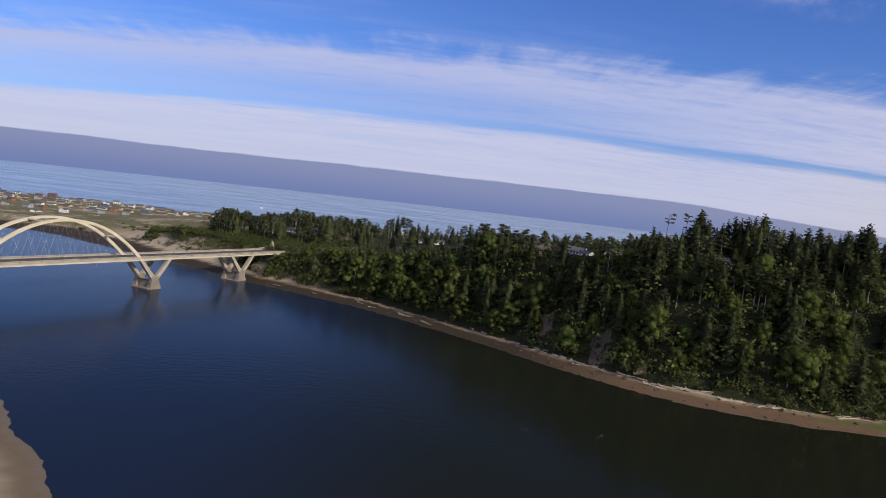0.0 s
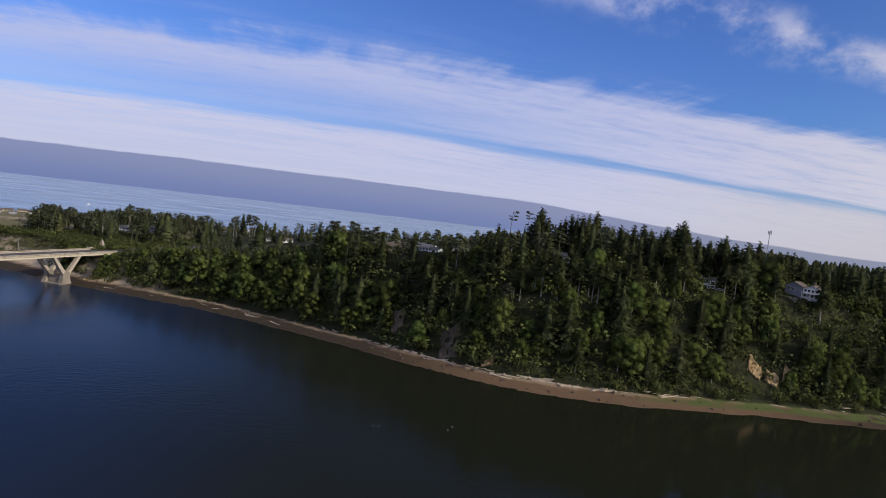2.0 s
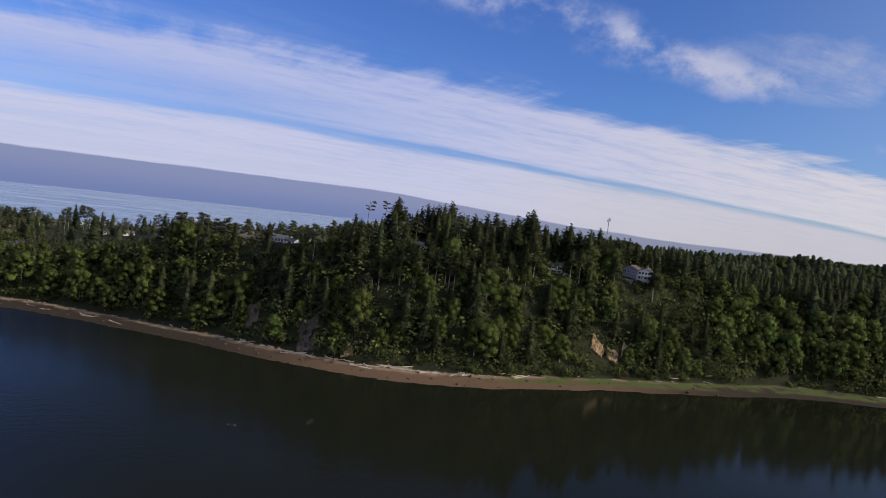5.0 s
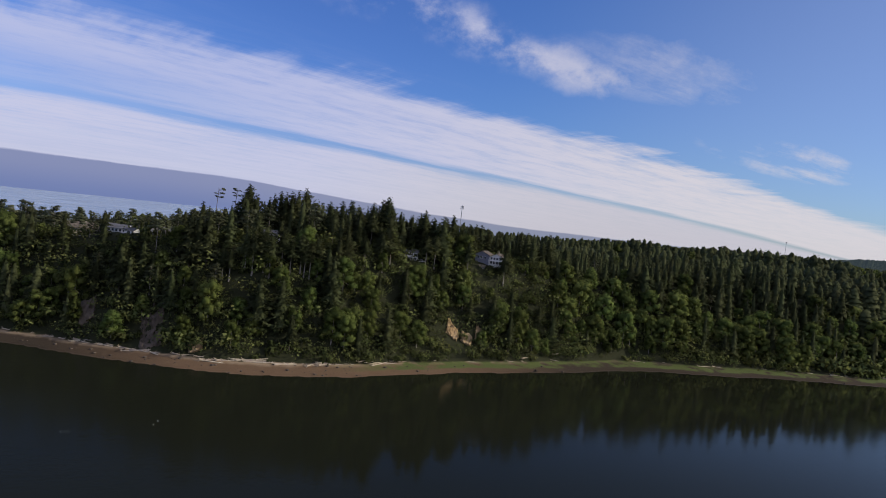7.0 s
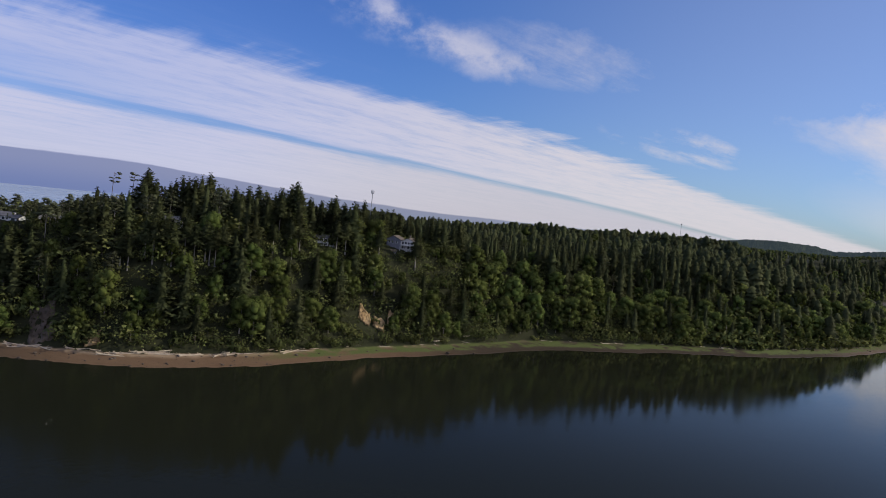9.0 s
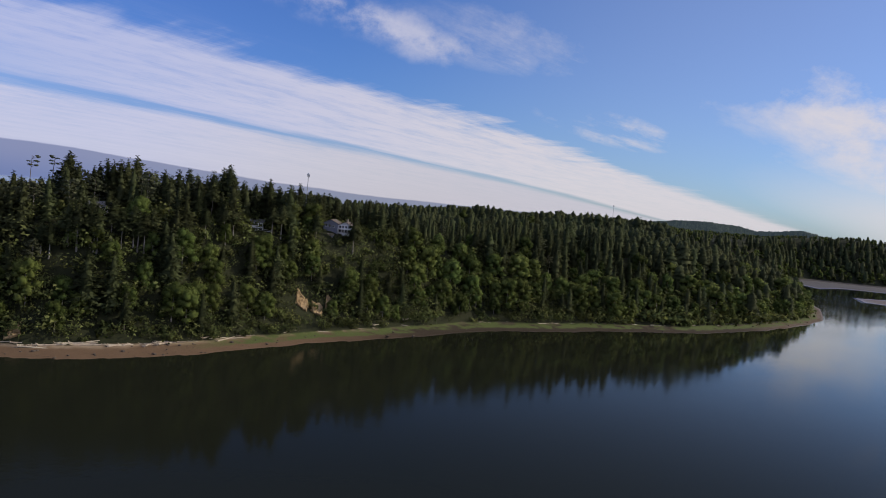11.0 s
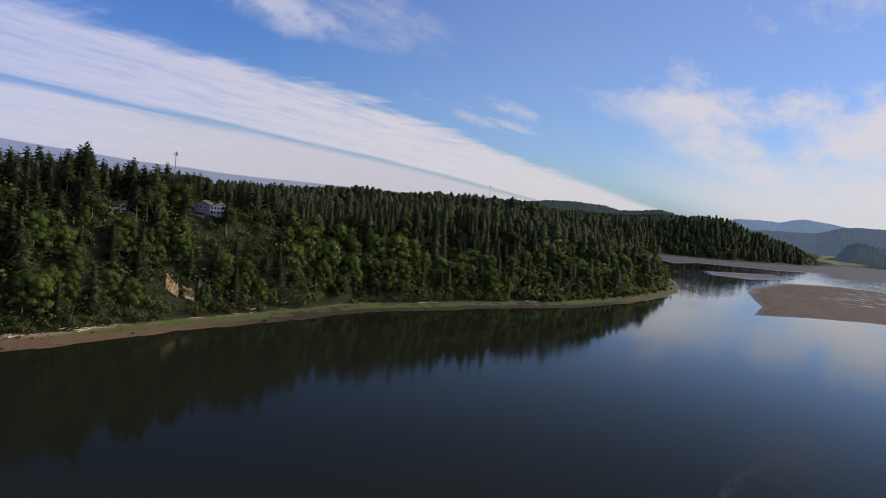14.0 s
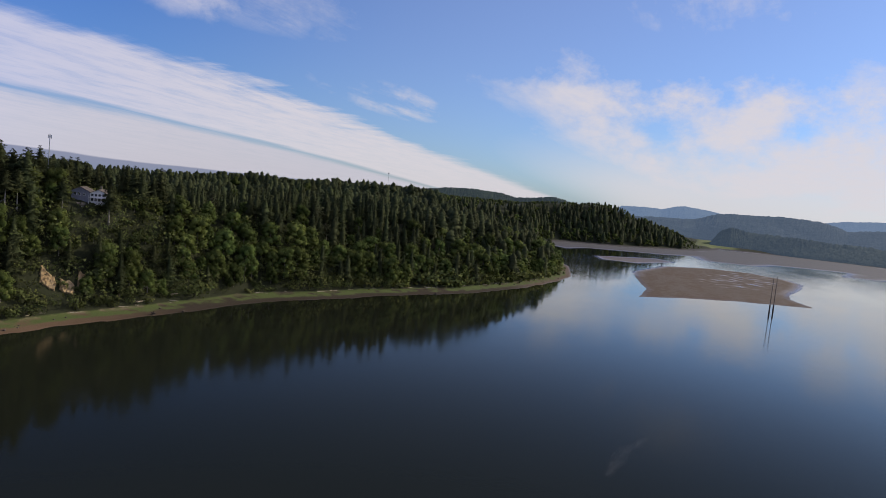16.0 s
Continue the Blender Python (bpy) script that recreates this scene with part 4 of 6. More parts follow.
def cap_height(az, r, z, k, high, rng, least=0.12):
    """Keep houses and cliffs in sight of the bay, and the treetops' line as it is."""
    for haz, hr, hel, half in SIGHTS if rng.random() > 0.45 else SIGHTS[:-5]:
        if abs(az - haz) < half and r < hr - 4:
            k = min(k, max(least, (85 + math.tan(radians(hel)) * r - z) / high))
    # low woods on the slope by the bridge, with a clearing and cottages behind them
    if az < 2.5 and r < 800:
        line = np.interp(az, [-13, -10, -6, -2, 0, 2.5], [-6.1, -5.8, -5.3, -5.0, -4.7, -4.4]) if r < 660 else -5.0
        if r < 660 or rng.random() < 0.85:
            k = min(k, max(least, (85 + math.tan(radians(line + 0.5 * rng.random() - 0.2)) * r - z) / high))
    if az > 66.2 and r < 1100:
        line = np.interp(az, [c[0] for c in TIP], [c[1] for c in TIP])
        k = min(k, max(least, (85 + math.tan(radians(line - 0.7 * rng.random())) * r - z) / high))
    elif -17 < az < 91:
        k = min(k, max(least, (85 + math.tan(radians(crest(az) - 0.1 - 1.0 * rng.random() ** 1.5)) * r - z) / high))
    return k


def plant_woods():
    rng = np.random.default_rng(5)
    plants = []          # x, y, z, kind, index, scale, turn, class
    # near headland
    x, y = scatter(rng, -170, 1030, 140, 900, 8.6)
    z, d = land(x, y)
    wide = beach_width(x)
    r, az = np.hypot(x, y), np.degrees(np.arctan2(x, y))
    deep = np.interp(az, [-16, 0, 12, 20, 45, 60, 80], [190, 200, 150, 130, 150, 200, 240])
    ok = (d > wide + 2.5) & (d < deep) & (z > 2.2) & clear(x, y) & (rng.random(len(x)) < 0.84)
    x, y, z, d, az, r, wide = (v[ok] for v in (x, y, z, d, az, r, wide))
    up = d - wide
    for i in range(len(x)):
        q = rng.random()
        foot = np.interp(az[i], [-16, 0, 10, 20, 28, 45, 60, 80], [30, 24, 14, 16, 28, 26, 28, 40])
        bushy = 39.5 < az[i] < 46.0 and 16 < up[i] < 50
        pick = None
        if up[i] < 4 and q < 0.6:
            kind, k = "shrub", 0.8 + 0.8 * rng.random()
        elif bushy:
            kind, k = ("alder", 0.30 + 0.22 * rng.random()) if q < 0.6 else ("shrub", 1.0 + 0.6 * rng.random())
        elif up[i] < foot:
            mixed = 17 < az[i] < 37 and up[i] > 6
            kind, k = ("alder", (0.70 + 0.50 * rng.random()) * (1.2 if az[i] > 46 else 1.08)) if q < (0.60 if mixed else 0.76) else ("spruce", 0.55 + (0.60 if mixed else 0.35) * rng.random())
        elif up[i] < foot + 22:
            kind, k = ("alder", 0.8 + 0.4 * rng.random()) if q < 0.3 else (("pine", 0.6 + 0.25 * rng.random()) if q < 0.4 else ("spruce", 0.55 + 0.5 * rng.random()))
        else:
            share = np.interp(az[i], [-10, 0, 12, 17, 20, 30, 40], [0.35, 0.7, 0.95, 0.85, 0.2, 0.12, 0.0])
            tall = np.interp(az[i], [-16, -8, -3, 2, 8, 17, 19, 33, 36, 43, 47, 52, 60, 72, 78], [0.75, 0.9, 1.02, 0.92, 0.66, 0.60, 1.04, 1.04, 0.78, 0.72, 0.74, 0.84, 0.86, 0.86, 0.8])
            brow = up[i] < 62 and 17.5 < az[i] < 36
            if brow and az[i] < 28.5 and z[i] > 30 and rng.random() < 0.45:
                continue
            if 1 < az[i] < 16 and up[i] > 50 and rng.random() < 0.35:
                continue
            kind, k = ("pine", tall * (0.80 + 0.3 * rng.random())) if q < share else ("spruce", tall * (0.48 + 0.56 * rng.random()))
            if brow and kind == "spruce" and rng.random() < 0.75:
                pick = int(rng.integers(5, 7))
        kk = pick if pick is not None else int(rng.integers(0, {"spruce": 5, "alder": 5, "pine": 4, "shrub": 3}[kind]))
        k = cap_height(az[i], r[i], z[i], k, KINDS[kind, kk]["h"], rng)
        plants.append((x[i], y[i], z[i], kind, kk, k, rng.random() * 6.28, 0 if r[i] < 640 else 1, up[i]))
    # a stand of tall bare-trunked spruces and pines along the brow
    spots, tops = [], []
    for a, foot_el, top_el in ((18.9, -6.7, -4.3), (19.5, -7.0, -4.0), (20.6, -6.0, -2.6), (21.2, -6.3, -2.4), (22.1, -6.1, -2.2), (22.5, -6.4, -2.9), (23.4, -5.8, -2.3), (24.1, -5.9, -2.9), (24.9, -5.9, -2.6), (25.3, -6.2, -3.1),
                               (25.8, -6.3, -2.9), (26.3, -6.0, -2.7), (29.0, -5.0, -2.6), (30.2, -4.9, -2.4), (31.6, -4.5, -1.8), (32.3, -4.4, -1.6), (35.3, -4.3, -1.7), (36.0, -4.3, -1.5), (38.9, -4.6, -1.6), (41.9, -5.0, -1.9)):
        spots.append((a + rng.normal(0, 0.06), slope_range(a, foot_el), "spruce", int(rng.integers(5, 7)), 0.0))
        tops.append(top_el + rng.normal(0, 0.15))
    for a in np.arange(16.9, 46, 0.62):
        a = a + rng.normal(0, 0.15)
        spots.append((a, (436 if a < 37 else 470) + 28 * rng.random() + (16 if 32.8 < a < 35.2 else 0), "spruce", int(rng.integers(0, 5)), 0.0))
        tops.append(crest(a) - 0.05 - 0.55 * rng.random() ** 1.5)
    # the highest ones
    for a in (20.4, 22.9, 24.9, 28.7, 31.7, 34.9, 37.3):
        spots.append((a, 440 + 15 * rng.random() + (30 if a > 36 else 0), "spruce", int(rng.integers(0, 5)), 0.0))
        tops.append(crest(a))
    for k in range(26):
        a = 1.8 + 0.56 * k + rng.normal(0, 0.15)
        if (abs(a - 11.2) < 0.9 or abs(a - 8.3) < 0.8 or abs(a - 6.4) < 0.4) and k % 3:
            continue
        spots.append((a, float(np.interp(a, [2, 6, 10, 16], [515, 466, 436, 424])) + rng.normal(0, 10), "pine" if k % 5 else "spruce", k % 4, 0.0))
        tops.append(crest(a) - 0.1 - 0.9 * rng.random() if k % 3 else crest(a) - 0.05)
    bx, by = np.array([site(a, q)[0] for a, q, *_ in spots]), np.array([site(a, q)[1] for a, q, *_ in spots])
    for j, (px, py, pz, (_, q, kind, kk, k)) in enumerate(zip(bx, by, land(bx, by)[0], spots)):
        if j < len(tops):
            k = (85 + math.tan(radians(tops[j])) * q - pz) / KINDS[kind, kk]["h"]
        plants.append((px, py, pz, kind, kk, k, rng.random() * 6.28, 0, 50.0))
    # undergrowth that fills the slope
    x, y = scatter(rng, -170, 1000, 140, 640, 4.8)
    z, d = land(x, y)
    wide = beach_width(x)
    r, az = np.hypot(x, y), np.degrees(np.arctan2(x, y))
    ok = (d > wide + 0.5) & (d < wide + np.interp(az, [-16, 17, 19, 32, 36, 45, 47, 50], [46, 46, 76, 76, 78, 78, 50, 36])) & clear(x, y, 0.6) & (rng.random(len(x)) < 0.92)
    for i in np.where(ok)[0]:
        if az[i] < 16 and d[i] < wide[i] + 3 and rng.random() < 0.5:
            continue
        kk = int(rng.integers(0, 3))
        k = cap_height(az[i], r[i], z[i], 1.1 + 1.3 * rng.random() ** 1.5, KINDS["shrub", kk]["h"], rng, 0.35)
        plants.append((x[i], y[i], z[i], "shrub", kk, k, rng.random() * 6.28, 0 if r[i] < 560 else 2, 99.0))
    # scrub round the north end of the bridge and on the dunes before the pines
    x, y = scatter(rng, -330, -90, 520, 800, 3.6)
    z, d = land(x, y)
    b = radians(26.0)
    off = np.abs((x - bridge_point(0)[0]) * math.cos(b) - (y - bridge_point(0)[1]) * math.sin(b))
    dune = ripple(x, y, 26.0, 3.0) + 0.6 * ripple(x, y, 9.0, 5.0) > -0.05
    ok = (d > beach_width(x) + 1) & (off > 11) & (((y < 650) & (x > -185)) | ((y > 645) & (x > -310) & (x > -0.46 * y) & dune)) & (rng.random(len(x)) < 0.9)
    for i in np.where(ok)[0]:
        plants.append((x[i], y[i], z[i], "shrub", int(rng.integers(0, 3)), 0.7 + 0.8 * rng.random(), rng.random() * 6.28, 0 if y[i] < 650 else 2, 99.0))
    # tufts and low bushes on the sand behind the bridge
    x, y = scatter(rng, -345, -150, 600, 790, 4.2)
    z, d = land(x, y)
    off = np.abs((x - bridge_point(0)[0]) * math.cos(b) - (y - bridge_point(0)[1]) * math.sin(b))
    patchy = ripple(x, y, 13.0, 2.0) + 0.6 * ripple(x, y, 6.0, 4.0)
    bare = ((x + 292) / 52) ** 2 + ((y - 702) / 30) ** 2 < 1
    ok = (d > beach_width(x) + 2) & (off > 11) & (patchy > np.where(bare, 0.8, np.where(x > -268, -0.55, 0.12)))
    for i in np.where(ok)[0]:
        plants.append((x[i], y[i], z[i], "shrub", int(rng.integers(0, 3)), (0.5 if x[i] > -268 else 0.3) + 0.75 * rng.random() ** 1.4, rng.random() * 6.28, 0, 99.0))
    # thicket that hides the bridge's end
    for k in range(90):
        q = -150 + 62 * rng.random()
        px, py = bridge_point(q, -2.5 - 11 * rng.random() ** 1.3)
        pz = float(land(np.array([px]), np.array([py]))[0][0])
        if pz > 2.3:
            kind, kk = ("alder", int(rng.integers(0, 5))) if k % 3 == 0 else ("shrub", int(rng.integers(0, 3)))
            k2 = min(0.6 + 0.8 * rng.random(), (19.0 + 2.5 * rng.random() - pz - (6 if q > -120 else 0)) / KINDS[kind, kk]["h"])
            if k2 > 0.2:
                plants.append((px, py, pz, kind, kk, k2, rng.random() * 6.28, 0, 99.0))
    # woods behind, up to the skyline
    x, y = scatter(rng, -150, 2150, 20, 1150, 13.2)
    z, d = land(x, y)
    r, az = np.hypot(x, y), np.degrees(np.arctan2(x, y))
    deep = np.interp(az, [-16, 0, 12, 20, 45, 60, 80], [190, 200, 150, 130, 150, 200, 240])
    ok = (((d > deep) & (x < 1030)) | ((x >= 1030) & (d > 4) & ((x < 1480) | (y > 460)))) & (z > 4) & clear(x, y) & (rng.random(len(x)) < np.where((x < 1030) & (d > deep + 180), 0.4, np.where((r > 1000) & (x < 1030), 0.72, 0.95)))
    ok &= ~((az < 20) & (d > deep + np.where(az < 4, 380, 150))) & ~((az >= 20) & (az < 36) & (d > deep + 60))
    x, y, z, d, az, r = (v[ok] for v in (x, y, z, d, az, r))
    for i in range(len(x)):
        if x[i] > 1030:
            clearing = ripple(x[i], y[i], 60.0, 3.0) > 0.45
            kind, k = ("alder", 0.7 + 0.4 * rng.random()) if d[i] < 30 or rng.random() < 0.25 or (clearing and rng.random() < 0.8) else ("spruce", 0.62 + 0.32 * rng.random())
        else:
            kind, k = ("pine" if az[i] < 16 and rng.random() < 0.88 else "spruce"), np.interp(az[i], [-16, 10, 18, 30, 45, 60], [0.5, 0.5, 0.65, 0.8, 0.70, 0.78]) * (0.55 + 0.52 * rng.random()) * (1 + 0.15 * float(ripple(x[i], y[i], 40.0, 2.0)))
            if az[i] > 48 and d[i] < 300 and rng.random() < 0.12:
                kind, k = "alder", 1.1 + 0.4 * rng.random()
        kk = int(rng.integers(0, 5 if kind != "pine" else 4))
        k = cap_height(az[i], r[i], z[i], k, KINDS[kind, kk]["h"], rng)
        plants.append((x[i], y[i], z[i], kind, kk, k, rng.random() * 6.28, 2, 99.0))
    # the woods on the far headland, close and mixed
    x, y = scatter(rng, 1480, 2330, -70, 460, 8.8)
    z, d = land(x, y)
    r, az = np.hypot(x, y), np.degrees(np.arctan2(x, y))
    ok = (d > 3) & (z > 2.5) & ((x < 2020) | (y > 55)) & (ripple(x, y, 34.0, 6.0) + 0.5 * ripple(x, y, 15.0, 3.0) < 0.62) & (rng.random(len(x)) < 0.9)
    for i in np.where(ok)[0]:
        leafy = rng.random() < (0.75 if d[i] < 40 else 0.30)
        kind, kk = ("alder" if leafy else "spruce"), int(rng.integers(0, 5))
        k = cap_height(az[i], r[i], z[i], (0.65 + 0.45 * rng.random()) * (1.0 if leafy else 0.85), KINDS[kind, kk]["h"], rng)
        plants.append((x[i], y[i], z[i], kind, kk, k, rng.random() * 6.28, 2, 99.0))
    # the trees along the top of the far ridge
    for a in np.arange(45, 68, 0.3):
        a = a + rng.normal(0, 0.1)
        q = 860 + 240 * rng.random()
        px, py = site(a, q)
        pz = float(land(np.array([px]), np.array([py]))[0][0])
        kk = int(rng.integers(0, 5))
        plants.append((px, py, pz, "spruce", kk, (85 + math.tan(radians(crest(a) - 0.55 * rng.random() ** 1.4)) * q - pz) / (0.95 * KINDS["spruce", kk]["h"]), rng.random() * 6.28, 1, 99.0))
    # the last trees before the ocean
    for a in np.arange(-18.7, 3.5, 0.34):
        a = a + rng.normal(0, 0.1)
        q = (780 if a < -12 else 840) + 160 * rng.random()
        px, py = site(a, q)
        pz = float(land(np.array([px]), np.array([py]))[0][0])
        kind, kk = ("pine", int(rng.integers(0, 4))) if rng.random() < 0.6 else ("spruce", int(rng.integers(0, 5)))
        plants.append((px, py, pz, kind, kk, (85 + math.tan(radians(crest(a) - 0.9 * rng.random() ** 1.3)) * q - pz) / KINDS[kind, kk]["h"], rng.random() * 6.28, 0, 99.0))
    # dune scrub and pines on the spit
    x, y = scatter(rng, -620, -120, 560, 1160, 9.0)
    z, d = land(x, y)
    bushy = ripple(x, y, 60.0, 8.0) + 0.5 * ripple(x, y, 22.0, 9.0) + np.clip((x + 330) / 120, -1, 1.0)
    dense = (x > -420) & (y > 660) & (y < 930)
    ok = (d > 45) & clear(x, y) & (((bushy > 0.4) & dense) | (rng.random(len(x)) < 0.06) | ((x > -0.35 * y - 10) & (y > 690) & (rng.random(len(x)) < 0.8)))
    for i in np.where(ok)[0]:
        east = x[i] > -0.35 * y[i] - 10
        q = rng.random()
        kind, k = ("pine", 0.6 + 0.5 * rng.random()) if east and q < 0.40 else (("spruce", 0.45 + 0.55 * rng.random()) if q < (0.72 if east else 0.04) else ("shrub", 0.6 + 0.7 * rng.random()))
        kk = int(rng.integers(0, {"spruce": 5, "pine": 4, "shrub": 3}[kind]))
        far, turn = math.hypot(x[i], y[i]), math.degrees(math.atan2(x[i], y[i]))
        if turn < -20.5 and kind != "shrub":
            kind, kk, k = "shrub", kk % 3, 0.5 + 0.6 * rng.random()
        high = KINDS[kind, kk]["h"]
        for haz, hr, hel, half in SIGHTS:
            if abs(turn - haz) < half and far < hr - 4:
                k = min(k, max(0.12, (85 + math.tan(radians(hel)) * far - z[i]) / high))
        k = min(k, max(0.12, (85 - math.tan(radians((-crest(turn) if turn > -19 else 4.7) + 0.1 + 1.2 * rng.random() ** 1.5)) * far - z[i]) / high))
        plants.append((x[i], y[i], z[i], kind, kk, k, rng.random() * 6.28, 1 if kind == "shrub" else 0, 99.0))
    # singled out: the first trees above the beach and on the brow between the cliffs and the houses
    single = sorted((i for i, p in enumerate(plants) if p[7] == 0 and 60 < p[0] < 330 and p[3] != "shrub"), key=lambda i: plants[i][8])
    brow = [i for i, p in enumerate(plants) if p[8] == 50.0]
    single = set(single[:150] + brow + [i for i in single if 45 < plants[i][8] < 95][:110])
    words = {"spruce": ("spruce_tree", "tall dark green spruce on the bluff", "tree"), "alder": ("alder_tree", "leafy bright green alder above the beach", "tree"),
             "pine": ("pine_tree", "shore pine with a bare trunk and flat crown", "tree")}
    first, rest = {}, {}
    for i, (px, py, pz, kind, kk, k, turn, zone, up) in enumerate(plants):
        if i in single:
            m = Matrix.LocRotScale((px, py, pz - 0.2), Euler((0, 0, turn)), None)
            if (kind, kk) not in first:
                name, label, cat = words[kind]
                spec = KINDS[kind, kk]
                t = thing(name, label, cat, m, group="%s trees on the bluff" % kind)
                part("crown", mesh_of("crown", *spec["crown"][:2], spec["leaf"], tint=np.full(len(spec["crown"][0]), kk * 0.21), soft=spec["crown"][2]), None, t)
                part("trunk", trunk_mesh(*spec["trunk"]), spec["bark"], t, smooth=True)
                t.scale = (k, k, k)
                first[kind, kk] = t
            else:
                t = copy_thing(first[kind, kk], m)
                w = k * (1.2 if up == 50.0 and kind == "spruce" else 1.0)
                t.scale = (w * (0.92 + 0.16 * rng.random()), w * (0.92 + 0.16 * rng.random()), k)
        else:
            rest.setdefault((kind, zone), []).append((px, py, pz - 0.2, kk, k, turn))
    names = {"spruce": "spruce_woods", "alder": "alder_thicket", "pine": "pine_woods", "shrub": "shrubs"}
    labels = {"spruce": "dense dark green spruce woods", "alder": "leafy bright green alder thicket at the foot of the bluff", "pine": "shore pines with bare trunks and flat crowns", "shrub": "low olive green shrubs on the shore and slope"}
    trunks = []
    for (kind, zone), group in rest.items():
        V, F, T, S, base = [], [], [], [], 0
        for px, py, pz, kk, k, turn in group:
            spec = KINDS[kind, kk]
            v, f, soft = spec[("lean", "mid", "far")[zone]]
            c, s = math.cos(turn), math.sin(turn)
            w = np.empty_like(v)
            wide = k * (0.85 + 0.45 * rng.random())
            w[:, 0], w[:, 1], w[:, 2] = (v[:, 0] * c - v[:, 1] * s) * wide + px, (v[:, 0] * s + v[:, 1] * c) * wide + py, v[:, 2] * k + pz
            S.append(np.stack([soft[:, 0] * c - soft[:, 1] * s, soft[:, 0] * s + soft[:, 1] * c, soft[:, 2]], 1))
            V.append(w); F.append(f + base); T.append(np.full(len(v), rng.random()))
            base += len(v)
            if zone < 2 and spec["trunk"]:
                trunks.append((px, py, pz, spec["h"] * k * 0.93, 0.012 * spec["h"] * k + 0.05, kind))
        me = mesh_of(names[kind], np.concatenate(V), np.concatenate(F), KINDS[kind, 0]["leaf"], tint=np.concatenate(T), soft=np.concatenate(S))
        tagged(new(names[kind], me), labels[kind], "trees" if kind != "shrub" else "shrubs", kind="stuff")
    # the trunks of the joined woods
    ring = np.array([(math.cos(a), math.sin(a)) for a in (0, 1.257, 2.513, 3.77, 5.027)])
    for pale in (True, False):
        some = [t for t in trunks if (t[5] != "spruce") == pale]
        V, F, base = [], [], 0
        for px, py, pz, h, r, _ in some:
            V.append(np.concatenate([np.c_[ring * r + (px, py), np.full(5, pz - 1)], np.c_[ring * r * 0.25 + (px, py), np.full(5, pz + h)]]))
            F.append(np.array([(k, (k + 1) % 5, 5 + (k + 1) % 5, 5 + k) for k in range(5)]) + base)
            base += 10
        tagged(new("tree_trunks", mesh_of("tree_trunks", np.concatenate(V), np.concatenate(F), PALE_BARK if pale else BARK)), "bare trunks among the woods", "trees", kind="stuff")


plant_woods()

# ---- the bridge ----
DECK_TOP, DECK_LOW, WIDTH = 21.2, 19.8, 17.0
SPAN_MID, SPAN_HALF = 58.0, 52.5     # the arch, along the deck from the first pier
ARCH_TOP = 45.2


def on_bridge():
    """Local axes: x along the bridge towards the south, y across it from the east parapet to the west."""
    b = radians(26.0)
    return Matrix(((-math.sin(b), -math.cos(b), 0, -190), (-math.cos(b), math.sin(b), 0, 440), (0, 0, 1, 0), (0, 0, 0, 1)))


def arch_z(s):
    q = abs(s - SPAN_MID) / SPAN_HALF
    return ARCH_TOP - (ARCH_TOP - DECK_LOW) * q ** 2.15


def bent_bar(points, wide, deep):
    """A box section along points (x, y, z) in a plane across y."""
    bm = bmesh.new()
    last = None
    for i, p in enumerate(points):
        a, c = Vector(points[max(i - 1, 0)]), Vector(points[min(i + 1, len(points) - 1)])
        ahead = (c - a).normalized()
        side = Vector((0, 1, 0)) if abs(ahead.y) < 0.9 else Vector((1, 0, 0))
        top = ahead.cross(side).normalized()
        w = wide(i / (len(points) - 1)) if callable(wide) else wide
        h = deep(i / (len(points) - 1)) if callable(deep) else deep
        ring = [bm.verts.new(Vector(p) + side * sy * w / 2 + top * sz * h / 2) for sy, sz in ((-1, -1), (1, -1), (1, 1), (-1, 1))]
        if last:
            for k in range(4):
                bm.faces.new((last[k], last[(k + 1) % 4], ring[(k + 1) % 4], ring[k]))
        else:
            bm.faces.new(ring[::-1])
        last = ring
    bm.faces.new(last)
    bmesh.ops.recalc_face_normals(bm, faces=bm.faces)
    return bm


def pier_leg(parent, s, y, arms):
    """One side of a pier: a flared shaft that parts into two arms."""
    shaft = bmesh.new()
    last = None
    for z, half, wide in ((-3, 5.0, 1.9), (0.6, 4.6, 1.8), (2.5, 3.6, 1.5), (6.0, 2.9, 1.35), (8.6, 2.7, 1.3)):
        ring = [shaft.verts.new((s + sx * half, y + sy * wide, z)) for sx, sy in ((-1, -1), (1, -1), (1, 1), (-1, 1))]
        if last:
            for k in range(4):
                shaft.faces.new((last[k], last[(k + 1) % 4], ring[(k + 1) % 4], ring[k]))
        last = ring
    shaft.faces.new(last)
    bmesh.ops.recalc_face_normals(shaft, faces=shaft.faces)
    part("shaft", shaft, STAINED, parent)
    for x0, x1 in arms:
        part("arm", bent_bar([(s + x0, y, 7.4), (s + (x0 + x1) / 2 * 1.02, y, 13.6), (s + x1, y, DECK_LOW + 0.05)], 2.4, lambda f: 2.9 - 0.9 * f), CONCRETE, parent)


